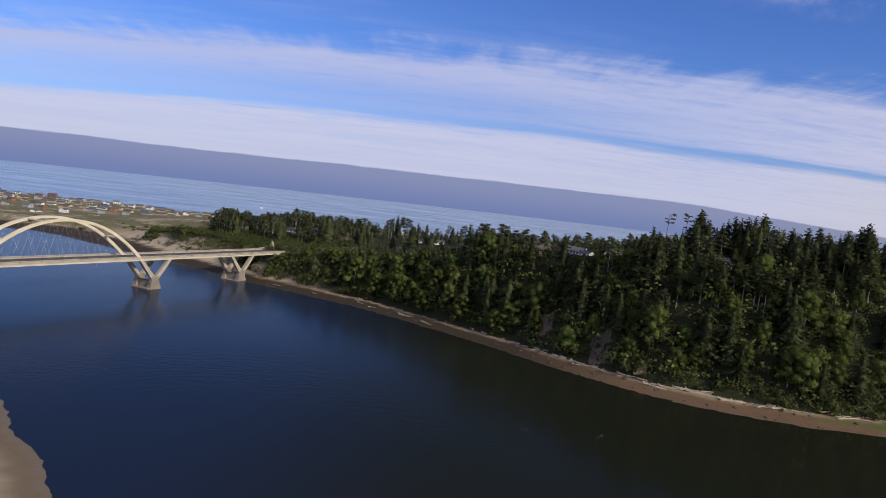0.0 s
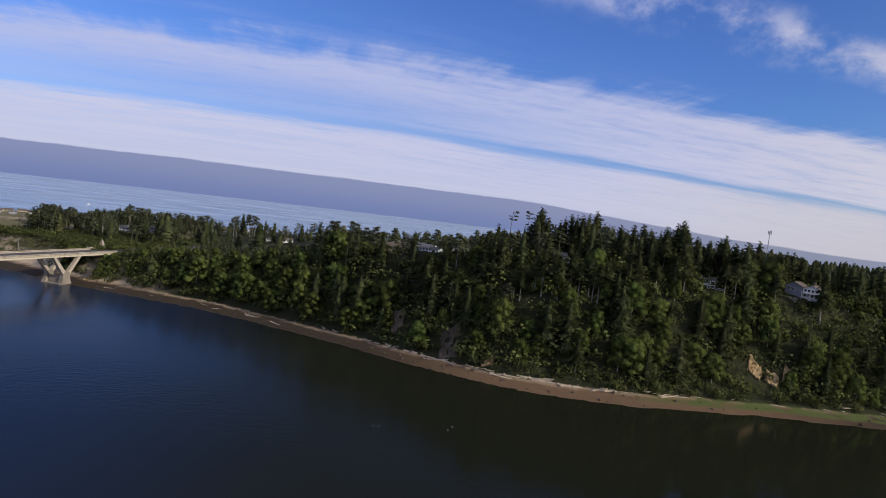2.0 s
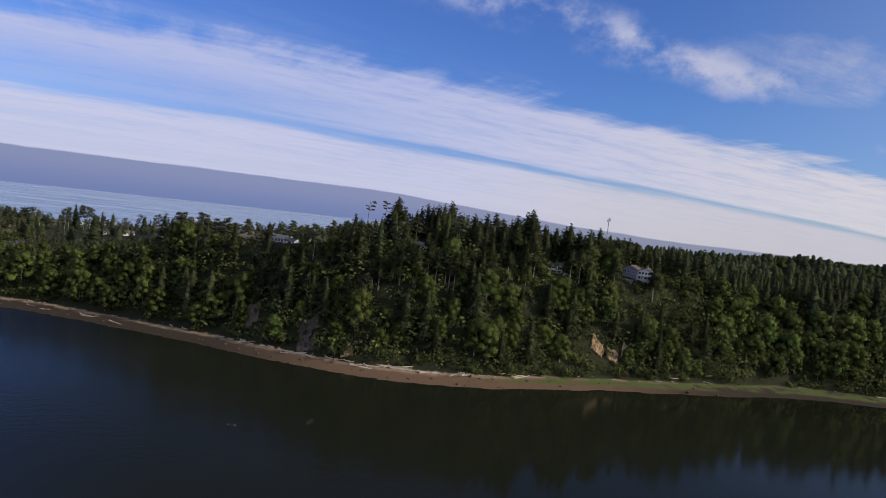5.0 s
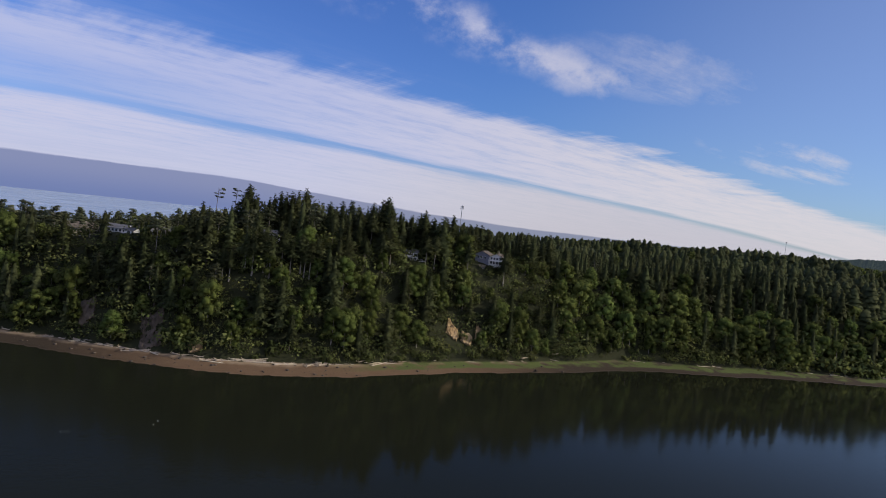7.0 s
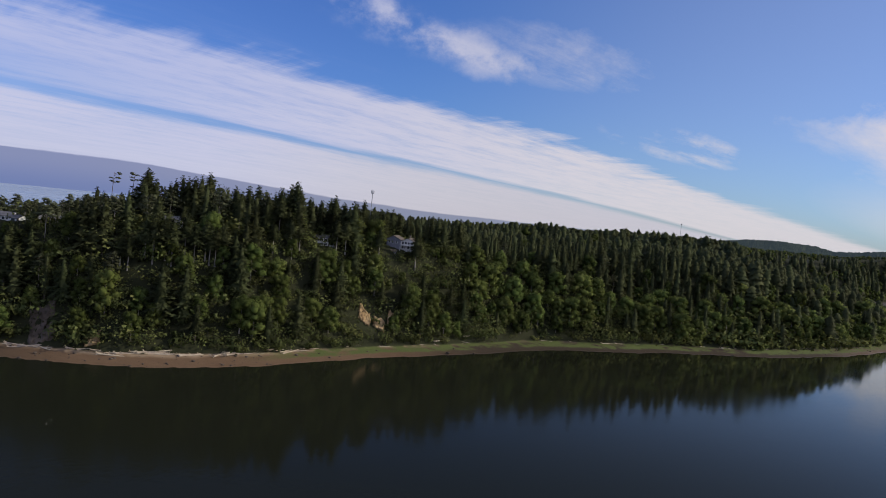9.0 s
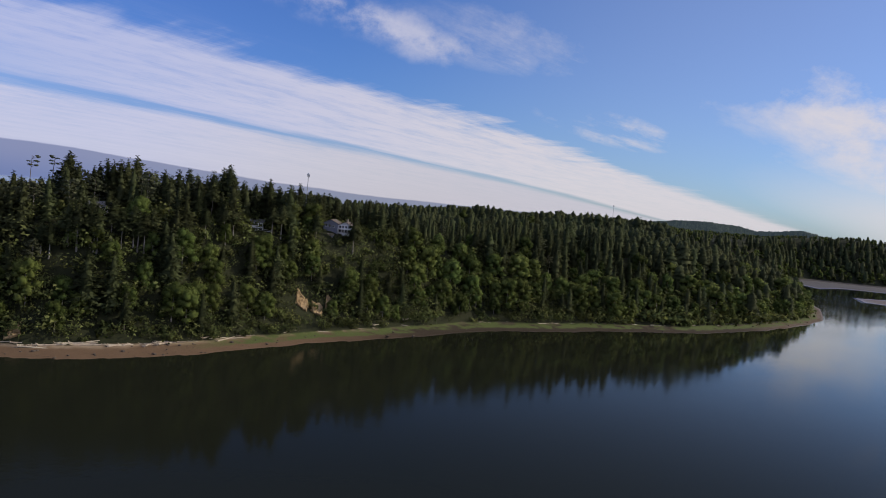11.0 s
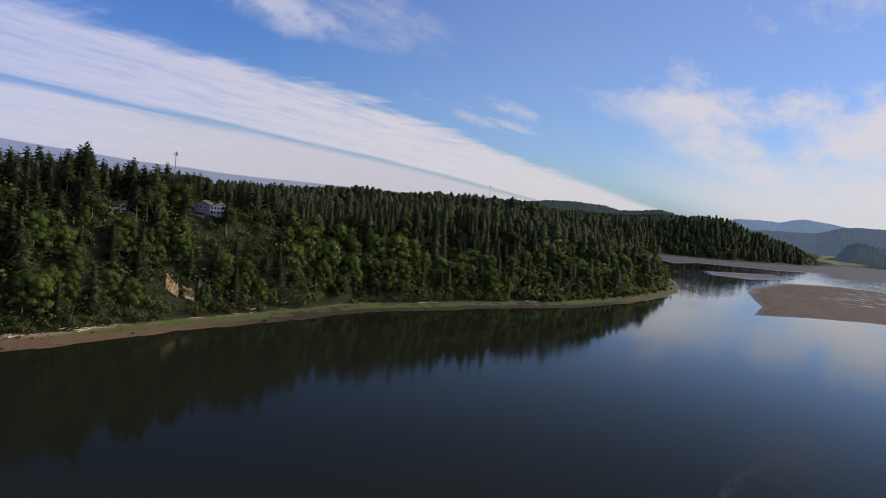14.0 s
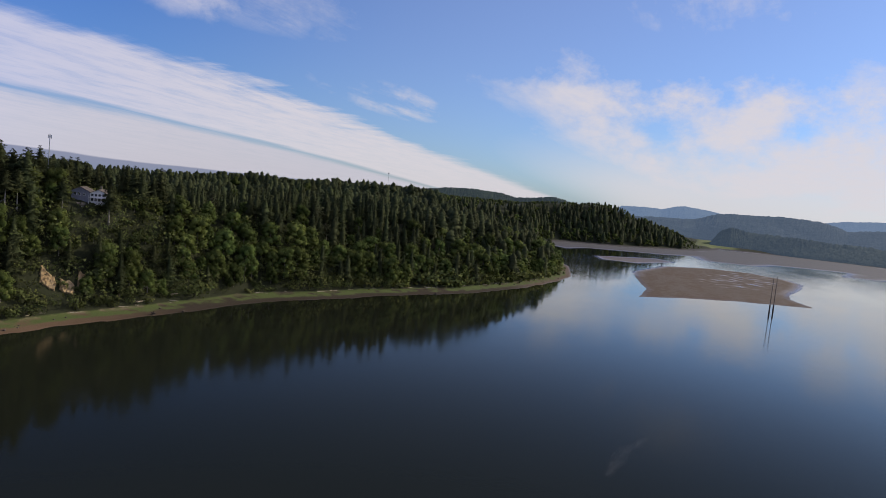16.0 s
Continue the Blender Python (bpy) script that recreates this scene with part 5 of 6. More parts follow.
def build_bridge():
    here = on_bridge()
    bridge = thing("arch_bridge", "cream concrete tied-arch highway bridge over the bay", "bridge", here)
    a, b = -136.0, 330.0
    bm = bmesh.new()
    box(bm, a, b, -0.6, WIDTH + 0.6, DECK_TOP - 0.55, DECK_TOP)
    part("deck", bm, CONCRETE, bridge)
    bm = bmesh.new()
    for y0 in (0.0, WIDTH - 1.6):
        box(bm, a, b, y0, y0 + 1.6, DECK_LOW - 0.35, DECK_TOP - 0.56)
    box(bm, a, b, 5.6, 6.8, DECK_LOW, DECK_TOP - 0.56)
    box(bm, a, b, 10.2, 11.4, DECK_LOW, DECK_TOP - 0.56)
    part("girder", bm, CREAM, bridge)
    bm = bmesh.new()
    box(bm, a, b, 2.2, WIDTH - 2.2, DECK_TOP + 0.004, DECK_TOP + 0.06)
    part("roadway", bm, ASPHALT, bridge, "grey asphalt roadway")
    for y in (5.1, 8.5, 11.9):
        bm = bmesh.new()
        for k in range(int((b - a) / (12 if y == 8.5 else 400)) + 1):
            x0 = a + k * 12
            x1 = x0 + 4 if y == 8.5 else b
            box(bm, x0, min(x1, b), y - 0.08, y + 0.08, DECK_TOP + 0.062, DECK_TOP + 0.07)
        part("lane_line", bm, WHITE, bridge)
    for y in (-0.45, WIDTH + 0.15):
        bm = bmesh.new()
        box(bm, a, b, y, y + 0.3, DECK_TOP + 0.002, DECK_TOP + 0.35)
        box(bm, a, b, y - 0.05, y + 0.35, DECK_TOP + 0.95, DECK_TOP + 1.2)
        x = a
        while x < b:
            box(bm, x, x + 0.55, y + 0.02, y + 0.28, DECK_TOP + 0.35, DECK_TOP + 0.95)
            x += 1.1
        part("parapet", bm, CONCRETE, bridge)
        post = bmesh.new()
        x = a + 4
        while x < b:
            box(post, x, x + 0.9, y - 0.12, y + 0.42, DECK_TOP + 0.003, DECK_TOP + 1.4)
            x += 12.0
        part("parapet_posts", post, STAINED, bridge)
    # ribs, struts and hangers
    for y in (0.4, WIDTH - 0.4):
        pts = [(s, y, arch_z(s)) for s in np.linspace(SPAN_MID - SPAN_HALF, SPAN_MID + SPAN_HALF, 49)]
        part("arch_rib", bent_bar(pts, 1.5, lambda f: 1.45 + 0.6 * abs(f - 0.5) * 2), CREAM, bridge)
        low = [SPAN_MID - 40 + k * 8.0 for k in range(11)]
        for k, s in enumerate(low):
            for q in (-7.0, 7.0):
                top = s + q
                if abs(top - SPAN_MID) < 44:
                    part("hanger", tube(bmesh.new(), (s, y, DECK_TOP), (top, y, arch_z(top) - 0.5), 0.024, 0.024, 4), CABLE, bridge)
    for s in (SPAN_MID - 35, SPAN_MID + 35):
        z = arch_z(s)
        inward = 1 if s < SPAN_MID else -1
        pts = [(s - inward * 3.2, 0.9, arch_z(s - inward * 3.2)), (s - inward * 1.2, 2.4, z - 1.0), (s, 5.0, z - 0.2), (s, WIDTH / 2, z), (s, WIDTH - 5.0, z - 0.2), (s - inward * 1.2, WIDTH - 2.4, z - 1.0), (s - inward * 3.2, WIDTH - 0.9, arch_z(s - inward * 3.2))]
        bm = bmesh.new()
        for p, q in zip(pts, pts[1:]):
            tube(bm, p, q, 0.75, 0.75, 6)
        part("arch_strut", bm, CREAM, bridge)
    for s in (SPAN_MID - 13, SPAN_MID + 13):
        part("arch_strut", tube(bmesh.new(), (s, 1, arch_z(s)), (s, WIDTH - 1, arch_z(s)), 0.6, 0.6, 6), CREAM, bridge)
    # piers
    for s, flip in ((-6.8, 1), (2 * SPAN_MID + 6.8, -1), (-88.0, 1), (205.0, 1), (285.0, 1)):
        pier = part("pier", bmesh.new(), STAINED, bridge, "weathered forked concrete pier")
        base = bmesh.new()
        box(base, s - 5.6, s + 5.6, 0.2, WIDTH - 0.2, -4, 0.75, bevel=0.5)
        part("footing", base, STAINED, pier)
        wall = bmesh.new()
        box(wall, s - 2.2, s + 2.2, 3.2, WIDTH - 3.2, 0.5, 5.2 if abs(s) < 100 or s > 0 else 3.0, bevel=0.3)
        part("web_wall", wall, STAINED, pier)
        for y in (1.6, WIDTH - 1.6):
            pier_leg(pier, s, y, ((-1.4, -11.5), (1.4, 11.9)) if flip > 0 else ((1.4, 11.5), (-1.4, -11.9)))
    end = bmesh.new()
    box(end, a - 10, a + 1.5, 0.3, WIDTH - 0.3, 8, DECK_TOP - 0.6)
    part("abutment", end, STAINED, bridge)
    road = bmesh.new()
    box(road, a - 160, a - 0.05, 1.0, WIDTH - 1.0, DECK_TOP - 5, DECK_TOP + 0.03)
    lane = new("road", bpy.data.meshes.new("road"))
    road.to_mesh(lane.data)
    road.free()
    lane.data.materials.append(ASPHALT)
    lane.matrix_basis = here
    tagged(lane, "asphalt highway leading off the bridge into the woods", "road", kind="structure")
    # stepped stone pylons at the end of the bridge
    pylon = thing("stone_pylon", "stepped pale concrete pylon beside the highway", "monument", here @ pose(a - 6, WIDTH + 2.2, DECK_TOP - 0.4), "pylons at the bridge end")
    for name, half, z0, z1 in (("plinth", 1.7, -2, 1.6), ("shaft", 1.3, 1.6, 4.6), ("shaft", 0.95, 4.6, 6.4), ("cap", 0.55, 6.4, 7.4)):
        bm = bmesh.new()
        box(bm, -half, half, -half, half, z0, z1, bevel=0.12)
        part(name, bm, CONCRETE, pylon)
    for s, y in ((a - 22, -2.2), (a + 6, WIDTH + 2.6)):
        copy_thing(pylon, here @ pose(s, y, DECK_TOP - 0.4))
    lamp = thing("street_lamp", "slim grey street lamp on the bridge parapet", "lamp", here @ pose(-62, WIDTH - 0.1, DECK_TOP + 1.2), "bridge lamps")
    part("pole", tube(bmesh.new(), (0, 0, -0.2), (0, 0, 8.5), 0.14, 0.08, 6), STEEL, lamp)
    bm = tube(bmesh.new(), (0, 0, 8.4), (0, -1.6, 8.9), 0.07, 0.06, 6)
    part("arm", bm, STEEL, lamp)
    bm = bmesh.new()
    box(bm, -0.2, 0.2, -2.2, -1.5, 8.82, 9.0)
    part("lamp_head", bm, STEEL, lamp)
    for s in (-100, 25, 95):
        copy_thing(lamp, here @ pose(s, WIDTH - 0.1, DECK_TOP + 1.2))


build_bridge()

# ---- houses ----


def gable(bm, x0, x1, y0, y1, z, rise, over=0.5, thick=0.22):
    """A pitched roof with its ridge along x."""
    ym = (y0 + y1) / 2
    prof = [(y0 - over, z - over * rise / (ym - y0)), (ym, z + rise), (y1 + over, z - over * rise / (ym - y0))]
    a = [bm.verts.new((x0 - over, y, zz)) for y, zz in prof]
    b = [bm.verts.new((x1 + over, y, zz)) for y, zz in prof]
    c = [bm.verts.new((x0 - over, y, zz + thick)) for y, zz in prof]
    d = [bm.verts.new((x1 + over, y, zz + thick)) for y, zz in prof]
    for i in (0, 1):
        bm.faces.new((a[i], a[i + 1], b[i + 1], b[i]))
        bm.faces.new((c[i], d[i], d[i + 1], c[i + 1]))
        bm.faces.new((a[i], c[i], c[i + 1], a[i + 1]))
        bm.faces.new((b[i], b[i + 1], d[i + 1], d[i]))
    for i in (0, 2):
        bm.faces.new((a[i], b[i], d[i], c[i]))
    bmesh.ops.recalc_face_normals(bm, faces=bm.faces)
    return bm


def walls(bm, x0, x1, y0, y1, z0, z1, rise):
    """A body whose ends rise to the gable."""
    ym = (y0 + y1) / 2
    prof = [(y0, z0), (y1, z0), (y1, z1), (ym, z1 + rise), (y0, z1)]
    a = [bm.verts.new((x0, y, z)) for y, z in prof]
    b = [bm.verts.new((x1, y, z)) for y, z in prof]
    bm.faces.new(a)
    bm.faces.new(b)
    for i in range(5):
        bm.faces.new((a[i], a[(i + 1) % 5], b[(i + 1) % 5], b[i]))
    bmesh.ops.recalc_face_normals(bm, faces=bm.faces)
    return bm


def window(parent, x, y, z, w, h, along="x"):
    """A framed window set proud of a wall that faces -y (along x) or x (along y)."""
    m = pose(x, y, z) if along == "x" else pose(x, y, z, 0, 0, 90)
    bm = bmesh.new()
    for a in ((-w / 2 - 0.12, w / 2 + 0.12, -0.08, 0.02, h / 2, h / 2 + 0.12), (-w / 2 - 0.12, w / 2 + 0.12, -0.08, 0.02, -h / 2 - 0.12, -h / 2),
              (-w / 2 - 0.12, -w / 2, -0.08, 0.02, -h / 2, h / 2), (w / 2, w / 2 + 0.12, -0.08, 0.02, -h / 2, h / 2)):
        box(bm, *a, m=m)
    f = part("window", bm, WHITE, parent)
    bm = bmesh.new()
    box(bm, -w / 2, w / 2, -0.04, 0.02, -h / 2, h / 2, m=m)
    part("pane", bm, PANE, f)


def house(name, label, m, wide, deep, storeys, wall, roof, rise=2.2, wing=False, deck=False, group="", wins=3):
    t = thing(name, label, "house", m, group)
    h = 2.7 * storeys
    part("wall", walls(bmesh.new(), -wide / 2, wide / 2, -deep / 2, deep / 2, -2.5, h, rise), wall, t)
    part("roof", gable(bmesh.new(), -wide / 2, wide / 2, -deep / 2, deep / 2, h + 0.03, rise), roof, t)
    for s in range(storeys):
        for k in range(wins):
            window(t, -wide / 2 + wide * (k + 0.5) / wins, -deep / 2, 1.5 + 2.7 * s, min(2.0, wide / wins * 0.55), 1.3)
        window(t, wide / 2, 0, 1.5 + 2.7 * s, 1.6, 1.2, "y")
    if wing:
        part("wall", walls(bmesh.new(), wide / 2 + 0.02, wide / 2 + 6, -deep / 2 - 1.5, deep / 2 - 2, -2.5, h * 0.8, rise * 0.8), wall, t)
        part("roof", gable(bmesh.new(), wide / 2 + 0.6, wide / 2 + 6, -deep / 2 - 1.5, deep / 2 - 2, h * 0.8 + 0.03, rise * 0.8), roof, t)
        for s in range(storeys):
            window(t, wide / 2 + 3, -deep / 2 - 1.5, 1.3 + 2.3 * s, 2.0, 1.2)
    if deck:
        bm = bmesh.new()
        box(bm, -wide / 2, wide / 2 + 2, -deep / 2 - 3.0, -deep / 2 - 0.01, -0.2, 0.0)
        for k in range(5):
            x = -wide / 2 + 0.2 + k * (wide + 1.6) / 4
            box(bm, x - 0.1, x + 0.1, -deep / 2 - 2.95, -deep / 2 - 2.75, -5, -0.2)
        part("deck", bm, WHITE, t)
        bm = bmesh.new()
        box(bm, -wide / 2, wide / 2 + 2, -deep / 2 - 3.0, -deep / 2 - 2.9, 0.9, 1.0)
        for k in range(13):
            x = -wide / 2 + 0.1 + k * (wide + 1.8) / 12
            box(bm, x - 0.05, x + 0.05, -deep / 2 - 2.99, -deep / 2 - 2.91, 0.0, 0.9)
        part("railing", bm, WHITE, t)
    if storeys > 1:
        bm = bmesh.new()
        box(bm, wide * 0.2, wide * 0.2 + 0.8, deep * 0.1, deep * 0.1 + 0.8, h + rise * 0.4, h + rise + 1.0)
        part("chimney", bm, STAINED, t)
    return t


def stand(az, r, turn, lift=0.0):
    """The pose of a house at a bearing and distance, its front towards the bay."""
    x, y = site(az, r)
    z = float(land(np.array([x]), np.array([y]))[0][0])
    return pose(x, y, z + lift, 0, 0, -az + turn)


def bay_house():
    """The white house: a two-storey bay of five faces full of windows, and a side deck."""
    t = thing("house", "white house with a curved window front and a side deck", "house", stand(34.0, 436, -6))
    part("wall", walls(bmesh.new(), -4.4, 4.4, -1.5, 5.0, -3.0, 4.6, 2.0), WHITE, t)
    part("roof", gable(bmesh.new(), -4.4, 4.4, -1.5, 5.0, 4.63, 2.0, 0.6), SLATE, t)
    pts = [(-4.2, -1.52), (-4.2, -2.4), (-2.0, -4.6), (2.0, -4.6), (4.2, -2.4), (4.2, -1.52)]
    bm = bmesh.new()
    low = [bm.verts.new((x, y, -3.0)) for x, y in pts]
    top = [bm.verts.new((x, y, 4.9)) for x, y in pts]
    for i in range(5):
        bm.faces.new((low[i], low[i + 1], top[i + 1], top[i]))
    part("bay", bm, WHITE, t)
    bm = bmesh.new()
    out = [bm.verts.new((x * 1.12, y * 1.1, 4.95)) for x, y in pts]
    peak = bm.verts.new((0, -1.53, 6.9))
    for i in range(5):
        bm.faces.new((out[i], out[i + 1], peak))
    part("roof", bm, SLATE, t)
    for z in (1.1, 3.7):
        for k in (-1.2, 0.0, 1.2):
            window(t, k, -4.6, z, 0.9, 1.3)
        for sx in (-1, 1):
            for q in (0.3, 0.7):
                x, y = 4.2 - 2.2 * q, -2.4 - 2.2 * q
                m = pose(sx * x, y, z, 0, 0, 45 * sx)
                bm = bmesh.new()
                box(bm, -0.55, 0.55, -0.05, 0.05, -0.65, 0.65, m=m)
                part("pane", bm, PANE, t)
    bm = bmesh.new()
    box(bm, 4.45, 9.5, -3.4, 2.0, -0.25, 0.0)
    part("deck", bm, WHITE, t)
    bm = bmesh.new()
    box(bm, 4.45, 9.5, -3.4, -3.3, 0.9, 1.0)
    for k in range(8):
        box(bm, 4.5 + k * 0.7, 4.58 + k * 0.7, -3.39, -3.31, 0.0, 0.9)
    part("railing", bm, WHITE, t)


bay_house()


def turned(bm):
    """The same with its ridge along y."""
    bmesh.ops.rotate(bm, cent=(0, 0, 0), matrix=Matrix.Rotation(radians(90), 3, "Z"), verts=bm.verts)
    return bm


def bluff_house():
    """Two broad low gables side by side, one closed and coloured as shaded, the white one all windows, with a railed
    deck and a low annexe.
    """
    t = thing("house", "house with broad brown gables on the bluff, one coloured as shaded", "house", stand(40.6, 458, -16))
    part("wall", turned(walls(bmesh.new(), -4.5, 6.0, -1.0, 8.6, -3.0, 4.8, 2.3)), SHADED_SIDING, t)
    part("roof", turned(gable(bmesh.new(), -4.5, 6.0, -1.0, 8.6, 4.83, 2.3, 0.8)), SHINGLE, t)
    bm = turned(walls(bmesh.new(), -3.0, 7.0, -10.5, -1.04, -3.0, 4.0, 2.2))
    part("wall", bm, WHITE, t)
    part("roof", turned(gable(bmesh.new(), -3.0, 7.0, -10.5, -1.06, 4.03, 2.2, 0.9)), SHINGLE, t)
    for x in (2.4, 4.4, 6.4, 8.6):
        window(t, x, -3.0, 2.9, 1.3, 1.5)
        window(t, x, -3.0, 0.2, 1.3, 1.7)
    for x in (-6.5, -4.2, -1.6):
        window(t, x, -4.5, 2.8, 1.1, 1.2)
    bm = bmesh.new()
    box(bm, 1.0, 13.2, -5.6, -3.02, 1.35, 1.55)
    for k in range(4):
        box(bm, 1.2 + k * 3.9, 1.45 + k * 3.9, -5.5, -5.25, -3.5, 1.35)
    part("deck", bm, WHITE, t)
    bm = bmesh.new()
    box(bm, 1.0, 13.2, -5.6, -5.5, 2.4, 2.5)
    for k in range(14):
        box(bm, 1.05 + k * 0.93, 1.13 + k * 0.93, -5.59, -5.51, 1.55, 2.4)
    part("railing", bm, WHITE, t)
    part("wall", walls(bmesh.new(), -6.5, 0.0, -10.5, -6.2, -7.5, -3.2, 1.2), SHADED_SIDING, t)
    part("roof", gable(bmesh.new(), -6.5, 0.0, -10.5, -6.2, -3.17, 1.2, 0.5), SHINGLE, t)
    for x in (-5.2, -3.2, -1.3):
        window(t, x, -10.5, -4.7, 1.2, 1.2)
    bm = bmesh.new()
    box(bm, 5.0, 5.8, 3.0, 3.8, 3.0, 8.2)
    part("chimney", bm, STAINED, t)


bluff_house()
house("house", "long white house with many windows above the bluff", stand(11.1, 440, -38), 15, 8, 1, WHITE, SLATE, 2.0, wing=True, wins=6)
house("house", "brown shingled house among the pines", stand(8.4, 456, -4), 14, 10, 2, TAN, SHINGLE, 3.0, wing=True, wins=4)
house("house", "tan house with a hipped brown roof among pines", stand(6.5, 474, 6), 12, 9, 1, TAN, SHINGLE, 2.6, wins=3)
house("house", "grey house behind the pines", stand(4.6, 492, -8), 10, 8, 2, GREY, SLATE, 2.2, wins=3)
house("house", "large grey gabled house on the headland", stand(13.6, 548, 14), 12, 8, 2, GREY, SLATE, 3.4, wing=True, wins=4)
house("house", "white house half hidden by spruces", stand(22.6, 425, 0), 12, 8, 2, WHITE, SLATE, 2.0, deck=True, wins=4)
house("house", "tan cottage in the trees", stand(20.0, 545, 10), 12, 8, 2, TAN, SHINGLE, 2.4, wins=3)
house("house", "white cottage in a clearing of the woods", stand(-0.4, 850, 10), 12, 8, 1, WHITE, SHINGLE, 2.4, wins=3)
house("house", "white cottage in a clearing of the woods", stand(-1.8, 870, -10), 9, 7, 1, WHITE, SLATE, 2.6, wins=2)


def build_town():
    """The low beach town on the spit."""
    rng = np.random.default_rng(21)
    first = []
    for label, wide, deep, st, wall, roof, rise, wing in (
            ("white beach house with a grey roof", 11, 8, 2, WHITE, SLATE, 2.4, False), ("tan beach house with a brown roof", 12, 8, 1, TAN, SHINGLE, 2.2, True),
            ("grey beach house with a grey roof", 12, 8, 2, GREY, SLATE, 2.2, False), ("red beach house with a brown roof", 13, 8, 2, RED, SHINGLE, 2.6, False),
            ("long pale bungalow with a grey roof", 13, 8, 1, WHITE, SLATE, 2.0, True), ("bungalow with a blue metal roof", 17, 10, 1, TAN, BLUE, 2.8, False),
            ("brown bungalow with a brown roof", 13, 8, 1, TAN, SHINGLE, 2.2, False)):
        first.append((label, wide, deep, st, wall, roof, rise, wing))
    made = {}
    for row, (y0, x0, x1, gap) in enumerate(((1150, -900, -320, 17), (1118, -900, -340, 18), (1085, -900, -350, 20), (1045, -880, -360, 20), (1005, -860, -385, 22), (965, -840, -410, 23), (925, -780, -430, 24), (880, -720, -450, 27), (840, -680, -480, 34))):
        x = x0
        while x < x1:
            px, py = x + rng.normal(0, 3), y0 + rng.normal(0, 6) + (x + 600) * -0.02
            x += gap * (0.85 + 0.4 * rng.random())
            if rng.random() < 0.12:
                continue
            i = int(rng.choice(7, p=[0.14, 0.24, 0.2, 0.05, 0.1, 0.03, 0.24]))
            z = float(land(np.array([px]), np.array([py]))[0][0])
            m = pose(px, py, z, 0, 0, rng.choice([0, 90, 10, -12]) + rng.normal(0, 4))
            if i in made:
                t = copy_thing(made[i], m)
                q = 0.68 + 0.25 * rng.random()
                t.scale = (q, q, 0.8 * q)
            else:
                label, wide, deep, st, wall, roof, rise, wing = first[i]
                made[i] = house("house", label, m, wide, deep, st, wall, roof, rise, wing, group="houses of the beach town", wins=3)
    for px, py, i in ((-236, 797, 0), (-222, 812, 4), (-191, 850, 0), (-170, 890, 2), (-205, 835, 5), (-100, 930, 0), (-60, 1010, 4)):
        z = float(land(np.array([px]), np.array([py]))[0][0])
        if i in made:
            copy_thing(made[i], pose(px, py, z, 0, 0, 20 * i))


build_town()

# ---- cliffs, masts, poles and the beach ----


def cliff(label, az, r, wide, d0, d1, material, seed):
    """A bare broken face that stands a little proud of the bluff; r: distance to its foot, d0 and d1: how far it runs up the slope."""
    nx, nz = 44, 34
    side, ahead = np.array((math.cos(radians(az)), -math.sin(radians(az)))), np.array((math.sin(radians(az)), math.cos(radians(az))))
    A, B = np.meshgrid(np.linspace(0, 1, nx), np.linspace(0, 1, nz))
    A, B = A.ravel(), B.ravel()
    U = (A - 0.5) * wide
    rag = np.array([noise.noise(Vector((a * 2.3, seed, 0))) for a in A]) * 0.18
    run = d0 + (d1 * (1 + rag) - d0) * B
    X, Y = side[0] * U + ahead[0] * (r + run), side[1] * U + ahead[1] * (r + run)
    Z = land(X, Y)[0]
    torn = np.array([abs(noise.noise(Vector((a * 5.0, b * 4.0, seed * 1.7)))) + 0.5 * abs(noise.noise(Vector((a * 13.0, b * 11.0, seed)))) for a, b in zip(A, B)])
    edge = np.clip((np.minimum(np.minimum(A, 1 - A), np.minimum(1 - B, B + 0.1)) - 0.13 * torn) * 7, 0, 1)
    rock = np.array([noise.fractal(Vector((u * 0.30, z * 0.30, seed * 3.1)), 0.8, 2.1, 6) * 1.9 + abs(noise.noise(Vector((u * 0.45, z * 0.18, seed)))) * 0.8 for u, z in zip(U, Z)])
    push = (1.0 + rock * min(1.0, wide / 16)) * edge - (1 - edge) * 1.5
    V = np.stack([X - ahead[0] * push, Y - ahead[1] * push, Z + push * 0.55], 1)
    i = (np.arange(nz - 1)[:, None] * nx + np.arange(nx - 1)[None]).ravel()
    ob = new("cliff_face", mesh_of("cliff_face", V, np.stack([i, i + 1, i + nx + 1, i + nx], 1), material))
    tagged(ob, label, "cliff", kind="structure")


cliff("bare yellow sandstone cliff in the wooded bluff", 38.2, 407, 10, 0, 8.5, SANDSTONE, 1)
cliff("bare yellow sandstone cliff in the wooded bluff", 39.45, 409, 9.5, 0, 6.5, SANDSTONE, 2)
cliff("narrow yellow sandstone buttress in the bluff", 40.4, 413, 5, 1, 10, SANDSTONE, 3)
cliff("bare grey earth cliff above the beach, darkened as shaded", 14.0, 368, 14, 0, 18, SHADED_EARTH, 4)
cliff("bare grey earth cliff above the beach, darkened as shaded", 9.4, 394, 10, 0, 12, SHADED_EARTH, 5)
cliff("low yellow earth bank behind the beach", 17.4, 359, 9, 0, 6, SANDSTONE, 6)
cliff("bare sandy bank under the bridge end", -14.6, 553, 15, 0, 10, SANDSTONE, 8)


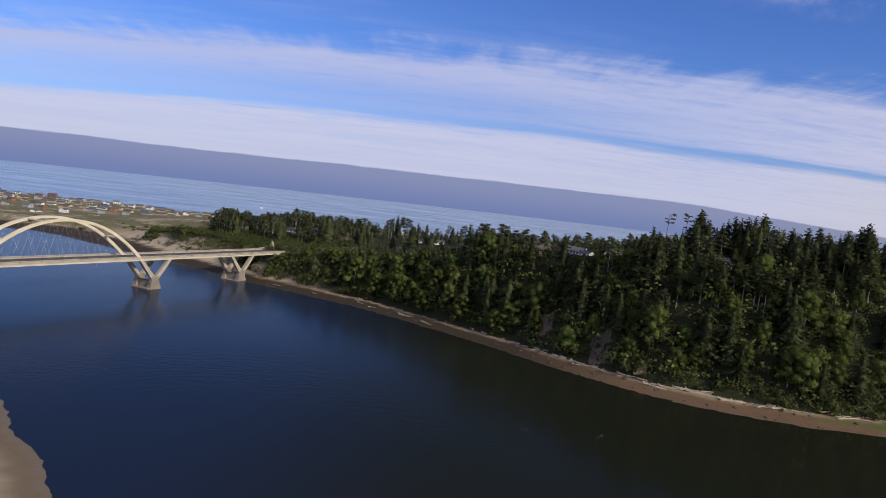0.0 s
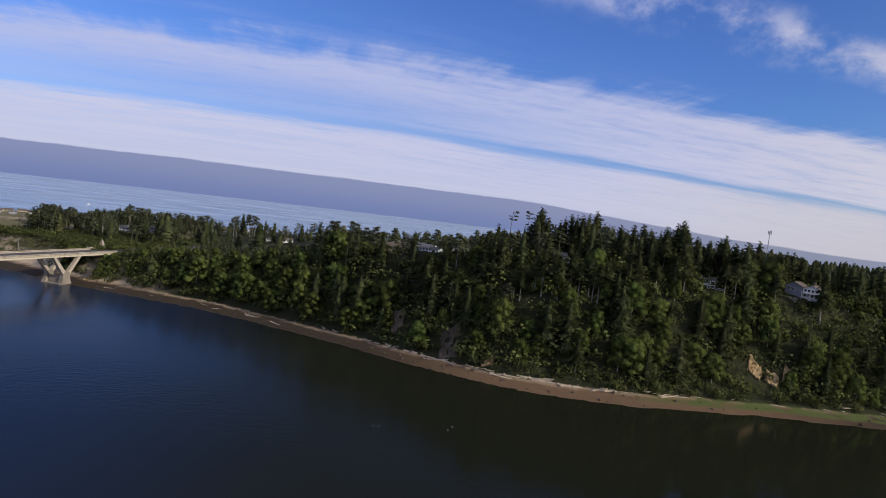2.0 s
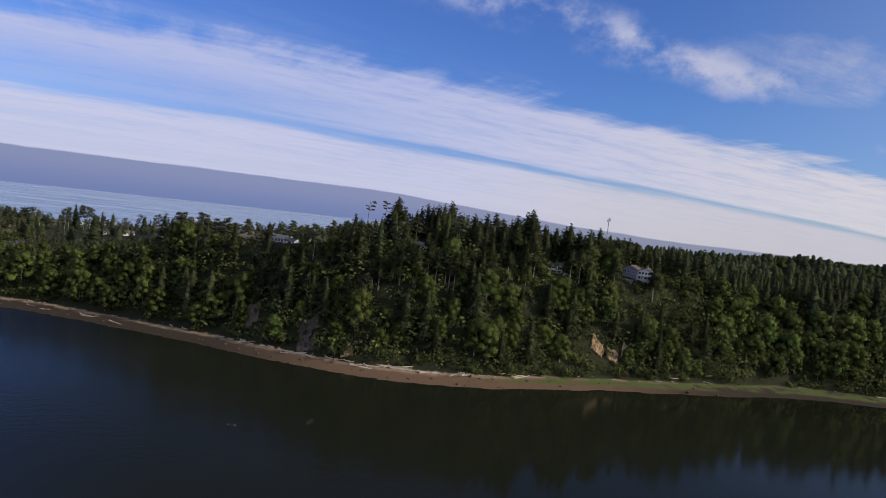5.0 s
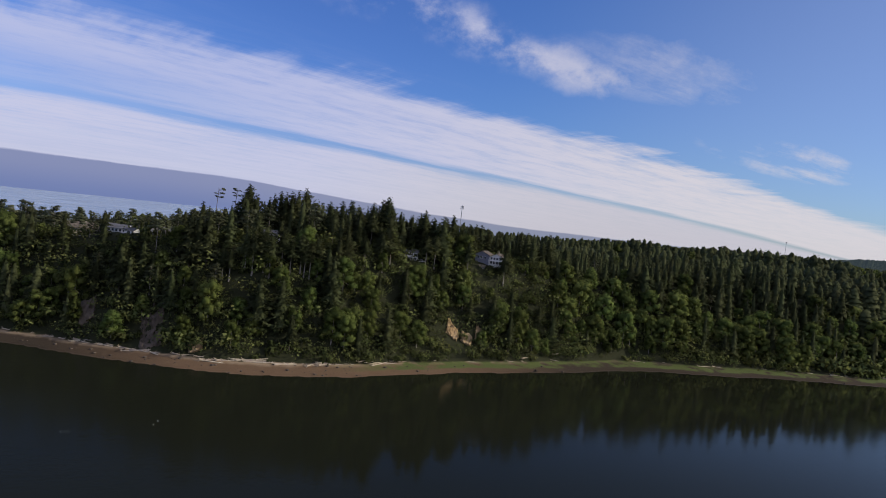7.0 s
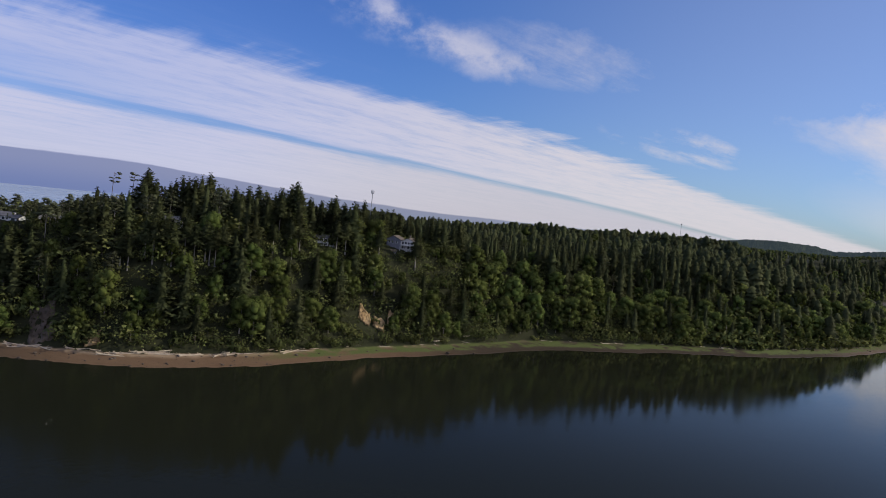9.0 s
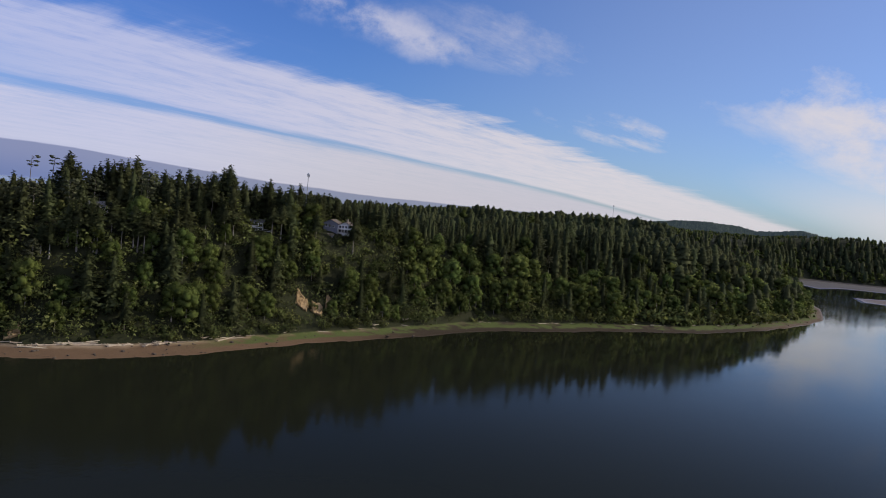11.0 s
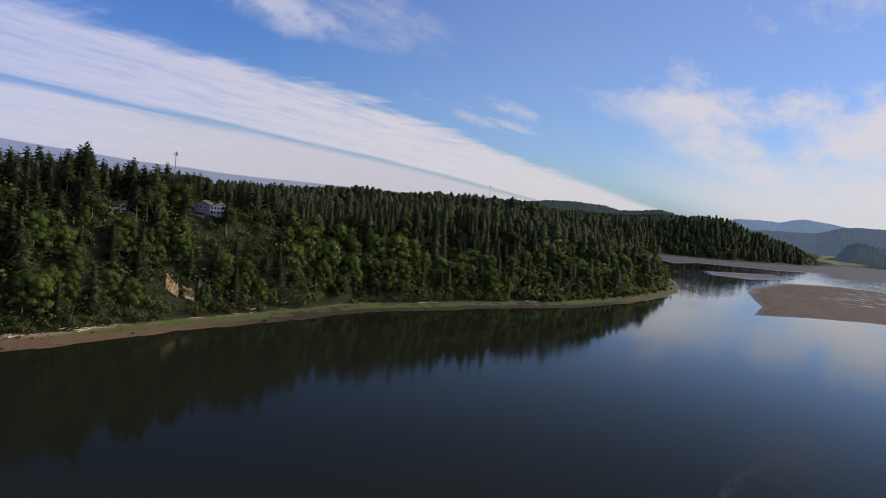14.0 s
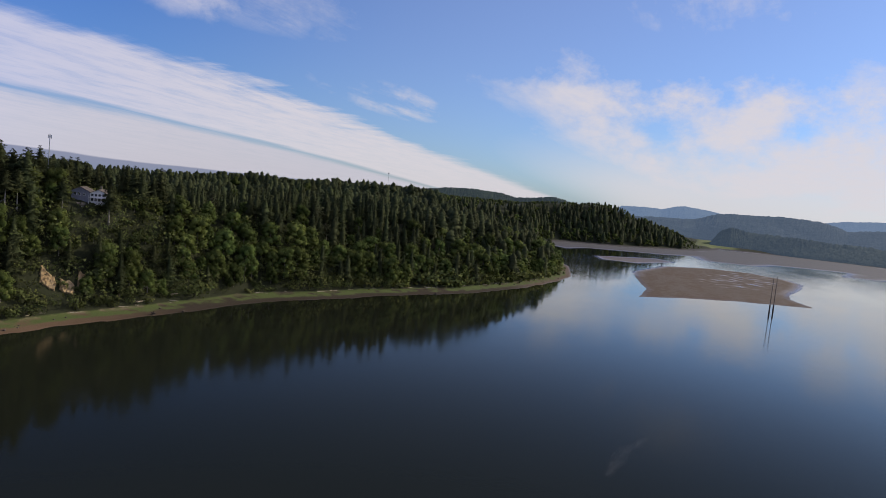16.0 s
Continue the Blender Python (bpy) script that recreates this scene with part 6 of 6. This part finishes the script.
def mast(name, label, az, r, top, panels):
    x, y = site(az, r)
    z = float(land(np.array([x]), np.array([y]))[0][0])
    t = thing(name, label, "mast", pose(x, y, z))
    h = top - z
    part("pole", tube(bmesh.new(), (0, 0, -1), (0, 0, h), 0.45, 0.22, 8), STEEL, t)
    for k in range(panels):
        a = k * 6.283 / panels
        bm = bmesh.new()
        box(bm, 0.9, 1.15, -0.2, 0.2, h - 3.0, h - 0.6, m=Matrix.Rotation(a, 4, "Z"))
        part("antenna_panel", bm, STEEL, t)
        part("bracket", tube(bmesh.new(), (0, 0, h - 1.8), (1.0 * math.cos(a), 1.0 * math.sin(a), h - 1.8), 0.06, 0.06, 5), STEEL, t)


mast("radio_mast", "slim grey antenna mast above the treetops", 37.85, 520, 96.3, 6)
mast("radio_mast", "grey lattice antenna mast on the far ridge", 63.2, 1350, 111, 6)


def build_poles():
    pole = thing("channel_pole", "tall thin dark pole standing in the bay", "pole", pose(738, -57.7, 0), "poles in the bay")
    part("shaft", tube(bmesh.new(), (0, 0, 2), (0, 0, 36), 0.36, 0.26, 8), BARK, pole)
    part("pile", tube(bmesh.new(), (0, 0, -4), (0, 0, 7.0), 0.75, 0.7, 10), WET_WOOD, pole, "thick wet lower pile")
    copy_thing(pole, pose(741, -61.2, 0, 0, 0.4, 40))


build_poles()


def rod(points, radii, sides=7):
    """One continuous rounded rod through points."""
    bm = bmesh.new()
    last = None
    for i, (p, r) in enumerate(zip(points, radii)):
        ahead = (Vector(points[min(i + 1, len(points) - 1)]) - Vector(points[max(i - 1, 0)])).normalized()
        side = ahead.orthogonal().normalized()
        top = ahead.cross(side)
        ring = [bm.verts.new(Vector(p) + (side * math.cos(6.283 * k / sides) + top * math.sin(6.283 * k / sides)) * r) for k in range(sides)]
        if last:
            for k in range(sides):
                bm.faces.new((last[k], last[(k + 1) % sides], ring[(k + 1) % sides], ring[k]))
        else:
            bm.faces.new(ring[::-1])
        last = ring
    bm.faces.new(last)
    bmesh.ops.recalc_face_normals(bm, faces=bm.faces)
    return bm


def driftwood(t, rng, long, r, roots, wood):
    """A bent bole with broken roots or a stub of a branch."""
    pts, radii, y = [], [], 0.0
    for k in range(6):
        y += rng.normal(0, 0.05) * long / 5
        pts.append((-long / 2 + long * k / 5, y, r * (0.75 - 0.1 * k)))
        radii.append(r * (1 - 0.13 * k))
    part("bole", rod(pts, radii), wood, t)
    for k in range(5 if roots else 1):
        q = k * 1.25 + rng.random()
        if roots:
            part("root", rod([(-long / 2 + 0.15, 0, r), (-long / 2 - 0.35, math.cos(q) * r * 1.4, r + math.sin(q) * r), (-long / 2 - 0.5 - rng.random() * 0.7, math.cos(q) * r * 3, r + math.sin(q) * r * 2.2 + 0.2)], (r * 0.45, r * 0.3, 0.05), 5), wood, t)
        else:
            part("branch", rod([(0, 0, r), (long * 0.05, r * 1.2, r * 2.4), (long * 0.1, r * 2.5, r * 3.4)], (r * 0.3, r * 0.2, 0.04), 5), wood, t)


def build_beach():
    rng = np.random.default_rng(31)
    first = []
    for k in range(5):
        t = thing("driftwood_log", "bleached driftwood log stranded on the beach" if k % 2 else "bleached driftwood log with a broken root plate", "log", None, "driftwood on the beach")
        driftwood(t, rng, [9, 6, 12, 5, 8][k], [0.38, 0.28, 0.45, 0.3, 0.33][k], k % 2 == 0, DRIFT)
        first.append(t)
    used = set()
    line = BAY_SHORE[7:26]
    for k in range(380):
        j = int(rng.integers(0, len(line) - 1))
        f = rng.random()
        x = line[j][0] + (line[j + 1][0] - line[j][0]) * f
        y = line[j][1] + (line[j + 1][1] - line[j][1]) * f
        dx, dy = line[j + 1][0] - line[j][0], line[j + 1][1] - line[j][1]
        n = math.hypot(dx, dy)
        inland = beach_width(x) * (0.95 + 0.10 * rng.random()) if rng.random() < 0.95 else beach_width(x) * (0.25 + 0.6 * rng.random())
        if x > 210 and rng.random() < 0.82:
            continue
        if x < -100 and rng.random() < 0.5:
            continue
        x, y = x - dy / n * inland, y + dx / n * inland
        z = float(land(np.array([x]), np.array([y]))[0][0])
        m = pose(x, y, z + 0.02, 0, rng.normal(0, 3), math.degrees(math.atan2(dy, dx)) + rng.normal(0, 16))
        i = k % 5
        if i in used:
            t = copy_thing(first[i], m)
        else:
            t = first[i]
            t.matrix_basis = m
            used.add(i)
        s = (0.6 + 0.7 * rng.random()) if 40 < x < 230 else 0.4 + 0.6 * rng.random()
        t.scale = (s, s, s)
    # the dark stump at the water's edge, and a log jetty beside it
    x, y = 292.0, 286.0
    t = thing("stump", "dark wet tree stump lying at the water's edge", "stump", pose(x, y, 0.1, 0, 0, 30))
    driftwood(t, rng, 4.5, 0.7, True, WET_WOOD)
    for x, y, turn in ((318, 300, -60), (326, 302, 10), (300, 303, 14)):
        z = float(land(np.array([x]), np.array([y]))[0][0])
        t = copy_thing(first[2], pose(x, y, z, 0, 0, turn))
        t.scale = (0.9, 0.9, 0.9)
    # stones scattered over the beach
    spots = []
    for k in range(900):
        j = int(rng.integers(0, len(line) - 1))
        f = rng.random()
        x = line[j][0] + (line[j + 1][0] - line[j][0]) * f
        y = line[j][1] + (line[j + 1][1] - line[j][1]) * f
        dx, dy = line[j + 1][0] - line[j][0], line[j + 1][1] - line[j][1]
        n = math.hypot(dx, dy)
        inland = beach_width(x) * (rng.random() ** 1.3 * 1.05 - 0.05)
        if -140 < x < 230 or rng.random() < 0.25:
            spots.append((x - dy / n * inland, y + dx / n * inland, 0.12 + 0.6 * rng.random() ** 6))
    spots = np.array(spots)
    heights = land(spots[:, 0], spots[:, 1])[0]
    V, F = [], []
    for k, ((x, y, s), z) in enumerate(zip(spots, heights)):
        corners = np.array([(sx, sy, sz) for sz in (-1, 1) for sx, sy in ((-1, -1), (1, -1), (1, 1), (-1, 1))]) * (0.75 + 0.5 * rng.random((8, 3)))
        V.append(corners * (s, s * 0.8, s * 0.55) + (x, y, z + s * 0.25))
        F.append(np.array([(3, 2, 1, 0), (4, 5, 6, 7), (0, 1, 5, 4), (1, 2, 6, 5), (2, 3, 7, 6), (3, 0, 4, 7)]) + 8 * k)
    tagged(new("beach_stones", mesh_of("beach_stones", np.concatenate(V), np.concatenate(F), STONE)), "brown stones scattered over the tidal beach", "stones", kind="stuff")


build_beach()


def build_snags():
    """Two tall wind-bent trees with sparse crowns against the sky."""
    rng = np.random.default_rng(41)
    for az, r, top, lean in ((17.9, 440, 88.6, 0.03), (19.25, 445, 89.5, 0.05)):
        x, y = site(az, r)
        z = float(land(np.array([x]), np.array([y]))[0][0])
        h = top - z
        t = thing("snag_tree", "tall wind-bent tree with a sparse ragged crown", "tree", pose(x, y, z, 0, 0, -az))
        lobes = [(lean * h + (0.8 + 2.2 * rng.random()) * rng.choice([-0.6, 1]), rng.normal(0, 0.8), h * (0.7 + 0.3 * rng.random()), 0.9 + 0.5 * rng.random(), 0.4) for _ in range(9)]
        limbs = tuple((l[2] - 1.0, l[0], l[1], l[2], 0.1) for l in lobes)
        v, f, soft = leafy_crown(rng, lobes, 300, 0.4, 0.6, 0.5)
        part("crown", mesh_of("crown", v, f, PINE, tint=np.full(len(v), 0.3), soft=soft), None, t)
        part("trunk", trunk_mesh(h * 0.98, 0.3, 0.1, lean, limbs), BARK, t, smooth=True)


build_snags()


# ---- a fishing boat far out ----


def build_boat():
    boat = thing("fishing_boat", "small white fishing boat out on the ocean", "boat", pose(-440, 1610, 0, 0, 0, 20) @ Matrix.Scale(0.6, 4))
    bm = bmesh.new()
    last = None
    for x, half, low in ((-6, 1.9, 0.2), (-2, 2.2, 0.0), (3, 1.9, 0.1), (7, 0.2, 0.9)):
        ring = [bm.verts.new(p) for p in ((x, -half, 1.8 + max(0, x) * 0.12), (x, -half * 0.6, low - 0.5), (x, half * 0.6, low - 0.5), (x, half, 1.8 + max(0, x) * 0.12))]
        if last:
            for k in range(3):
                bm.faces.new((last[k], last[k + 1], ring[k + 1], ring[k]))
            bm.faces.new((last[3], last[0], ring[0], ring[3]))
        else:
            bm.faces.new(ring)
        last = ring
    bm.faces.new(last)
    bmesh.ops.recalc_face_normals(bm, faces=bm.faces)
    part("hull", bm, WHITE, boat)
    bm = bmesh.new()
    box(bm, -1.0, 2.6, -1.3, 1.3, 1.75, 4.2, bevel=0.15)
    part("cabin", bm, WHITE, boat)
    part("mast", tube(bmesh.new(), (-1.6, 0, 1.7), (-1.6, 0, 8.0), 0.09, 0.05, 6), STEEL, boat)


build_boat()


# east, north and how many lie together
FLOATS = [(37.0, 251.5, 2), (66.0, 251.0, 2)]


def build_floats():
    """White crab-pot floats, a few together."""
    first = None
    rng = np.random.default_rng(51)
    for x, y, count in FLOATS:
        for k in range(count):
            m = pose(x + 2.2 * k + rng.normal(0, 0.4), y + rng.normal(0, 1.2), 0.0, rng.normal(0, 12), rng.normal(0, 12), 0)
            if first is None:
                first = thing("float", "small white float drifting on the bay", "float", m, "floats on the bay")
                bm = bmesh.new()
                bmesh.ops.create_uvsphere(bm, u_segments=10, v_segments=6, radius=0.22, matrix=Matrix.Diagonal((1.0, 1.0, 0.8, 1.0)))
                part("body", bm, WHITE, first, smooth=True)
                part("stick", tube(bmesh.new(), (0, 0, 0.2), (0, 0, 0.75), 0.04, 0.03, 6), WET_WOOD, first)
            else:
                copy_thing(first, m)


build_floats()


def build_foam():
    """Thin flecks of foam along a swirl of the current."""
    rng = np.random.default_rng(61)
    line = np.array([(219.0, 22.4), (236.6, 21.2), (248.5, 19.4), (267.1, 14.0)])
    V, F, base = [], [], 0
    for k in range(340):
        q = rng.random() * (len(line) - 1.001)
        j = int(q)
        c = line[j] + (line[j + 1] - line[j]) * (q - j) + rng.normal(0, 1.0, 2) * (0.6 + 0.9 * math.sin(q * 1.05))
        r = 0.05 + 0.16 * rng.random() ** 2
        turn = rng.random() * 6.28
        ring = [(c[0] + math.cos(a + turn) * r * (0.6 + 0.8 * rng.random()) * 1.6, c[1] + math.sin(a + turn) * r * (0.6 + 0.8 * rng.random()), 0.012) for a in np.arange(6) * 1.047]
        V += ring + [(c[0], c[1], 0.03)]
        F += [(base + i, base + (i + 1) % 6, base + 6) for i in range(6)]
        base += 7
    tagged(new("foam", mesh_of("foam", V, F, FOAM)), "thin pale foam flecks swirling on the bay", "foam", kind="stuff")


build_foam()
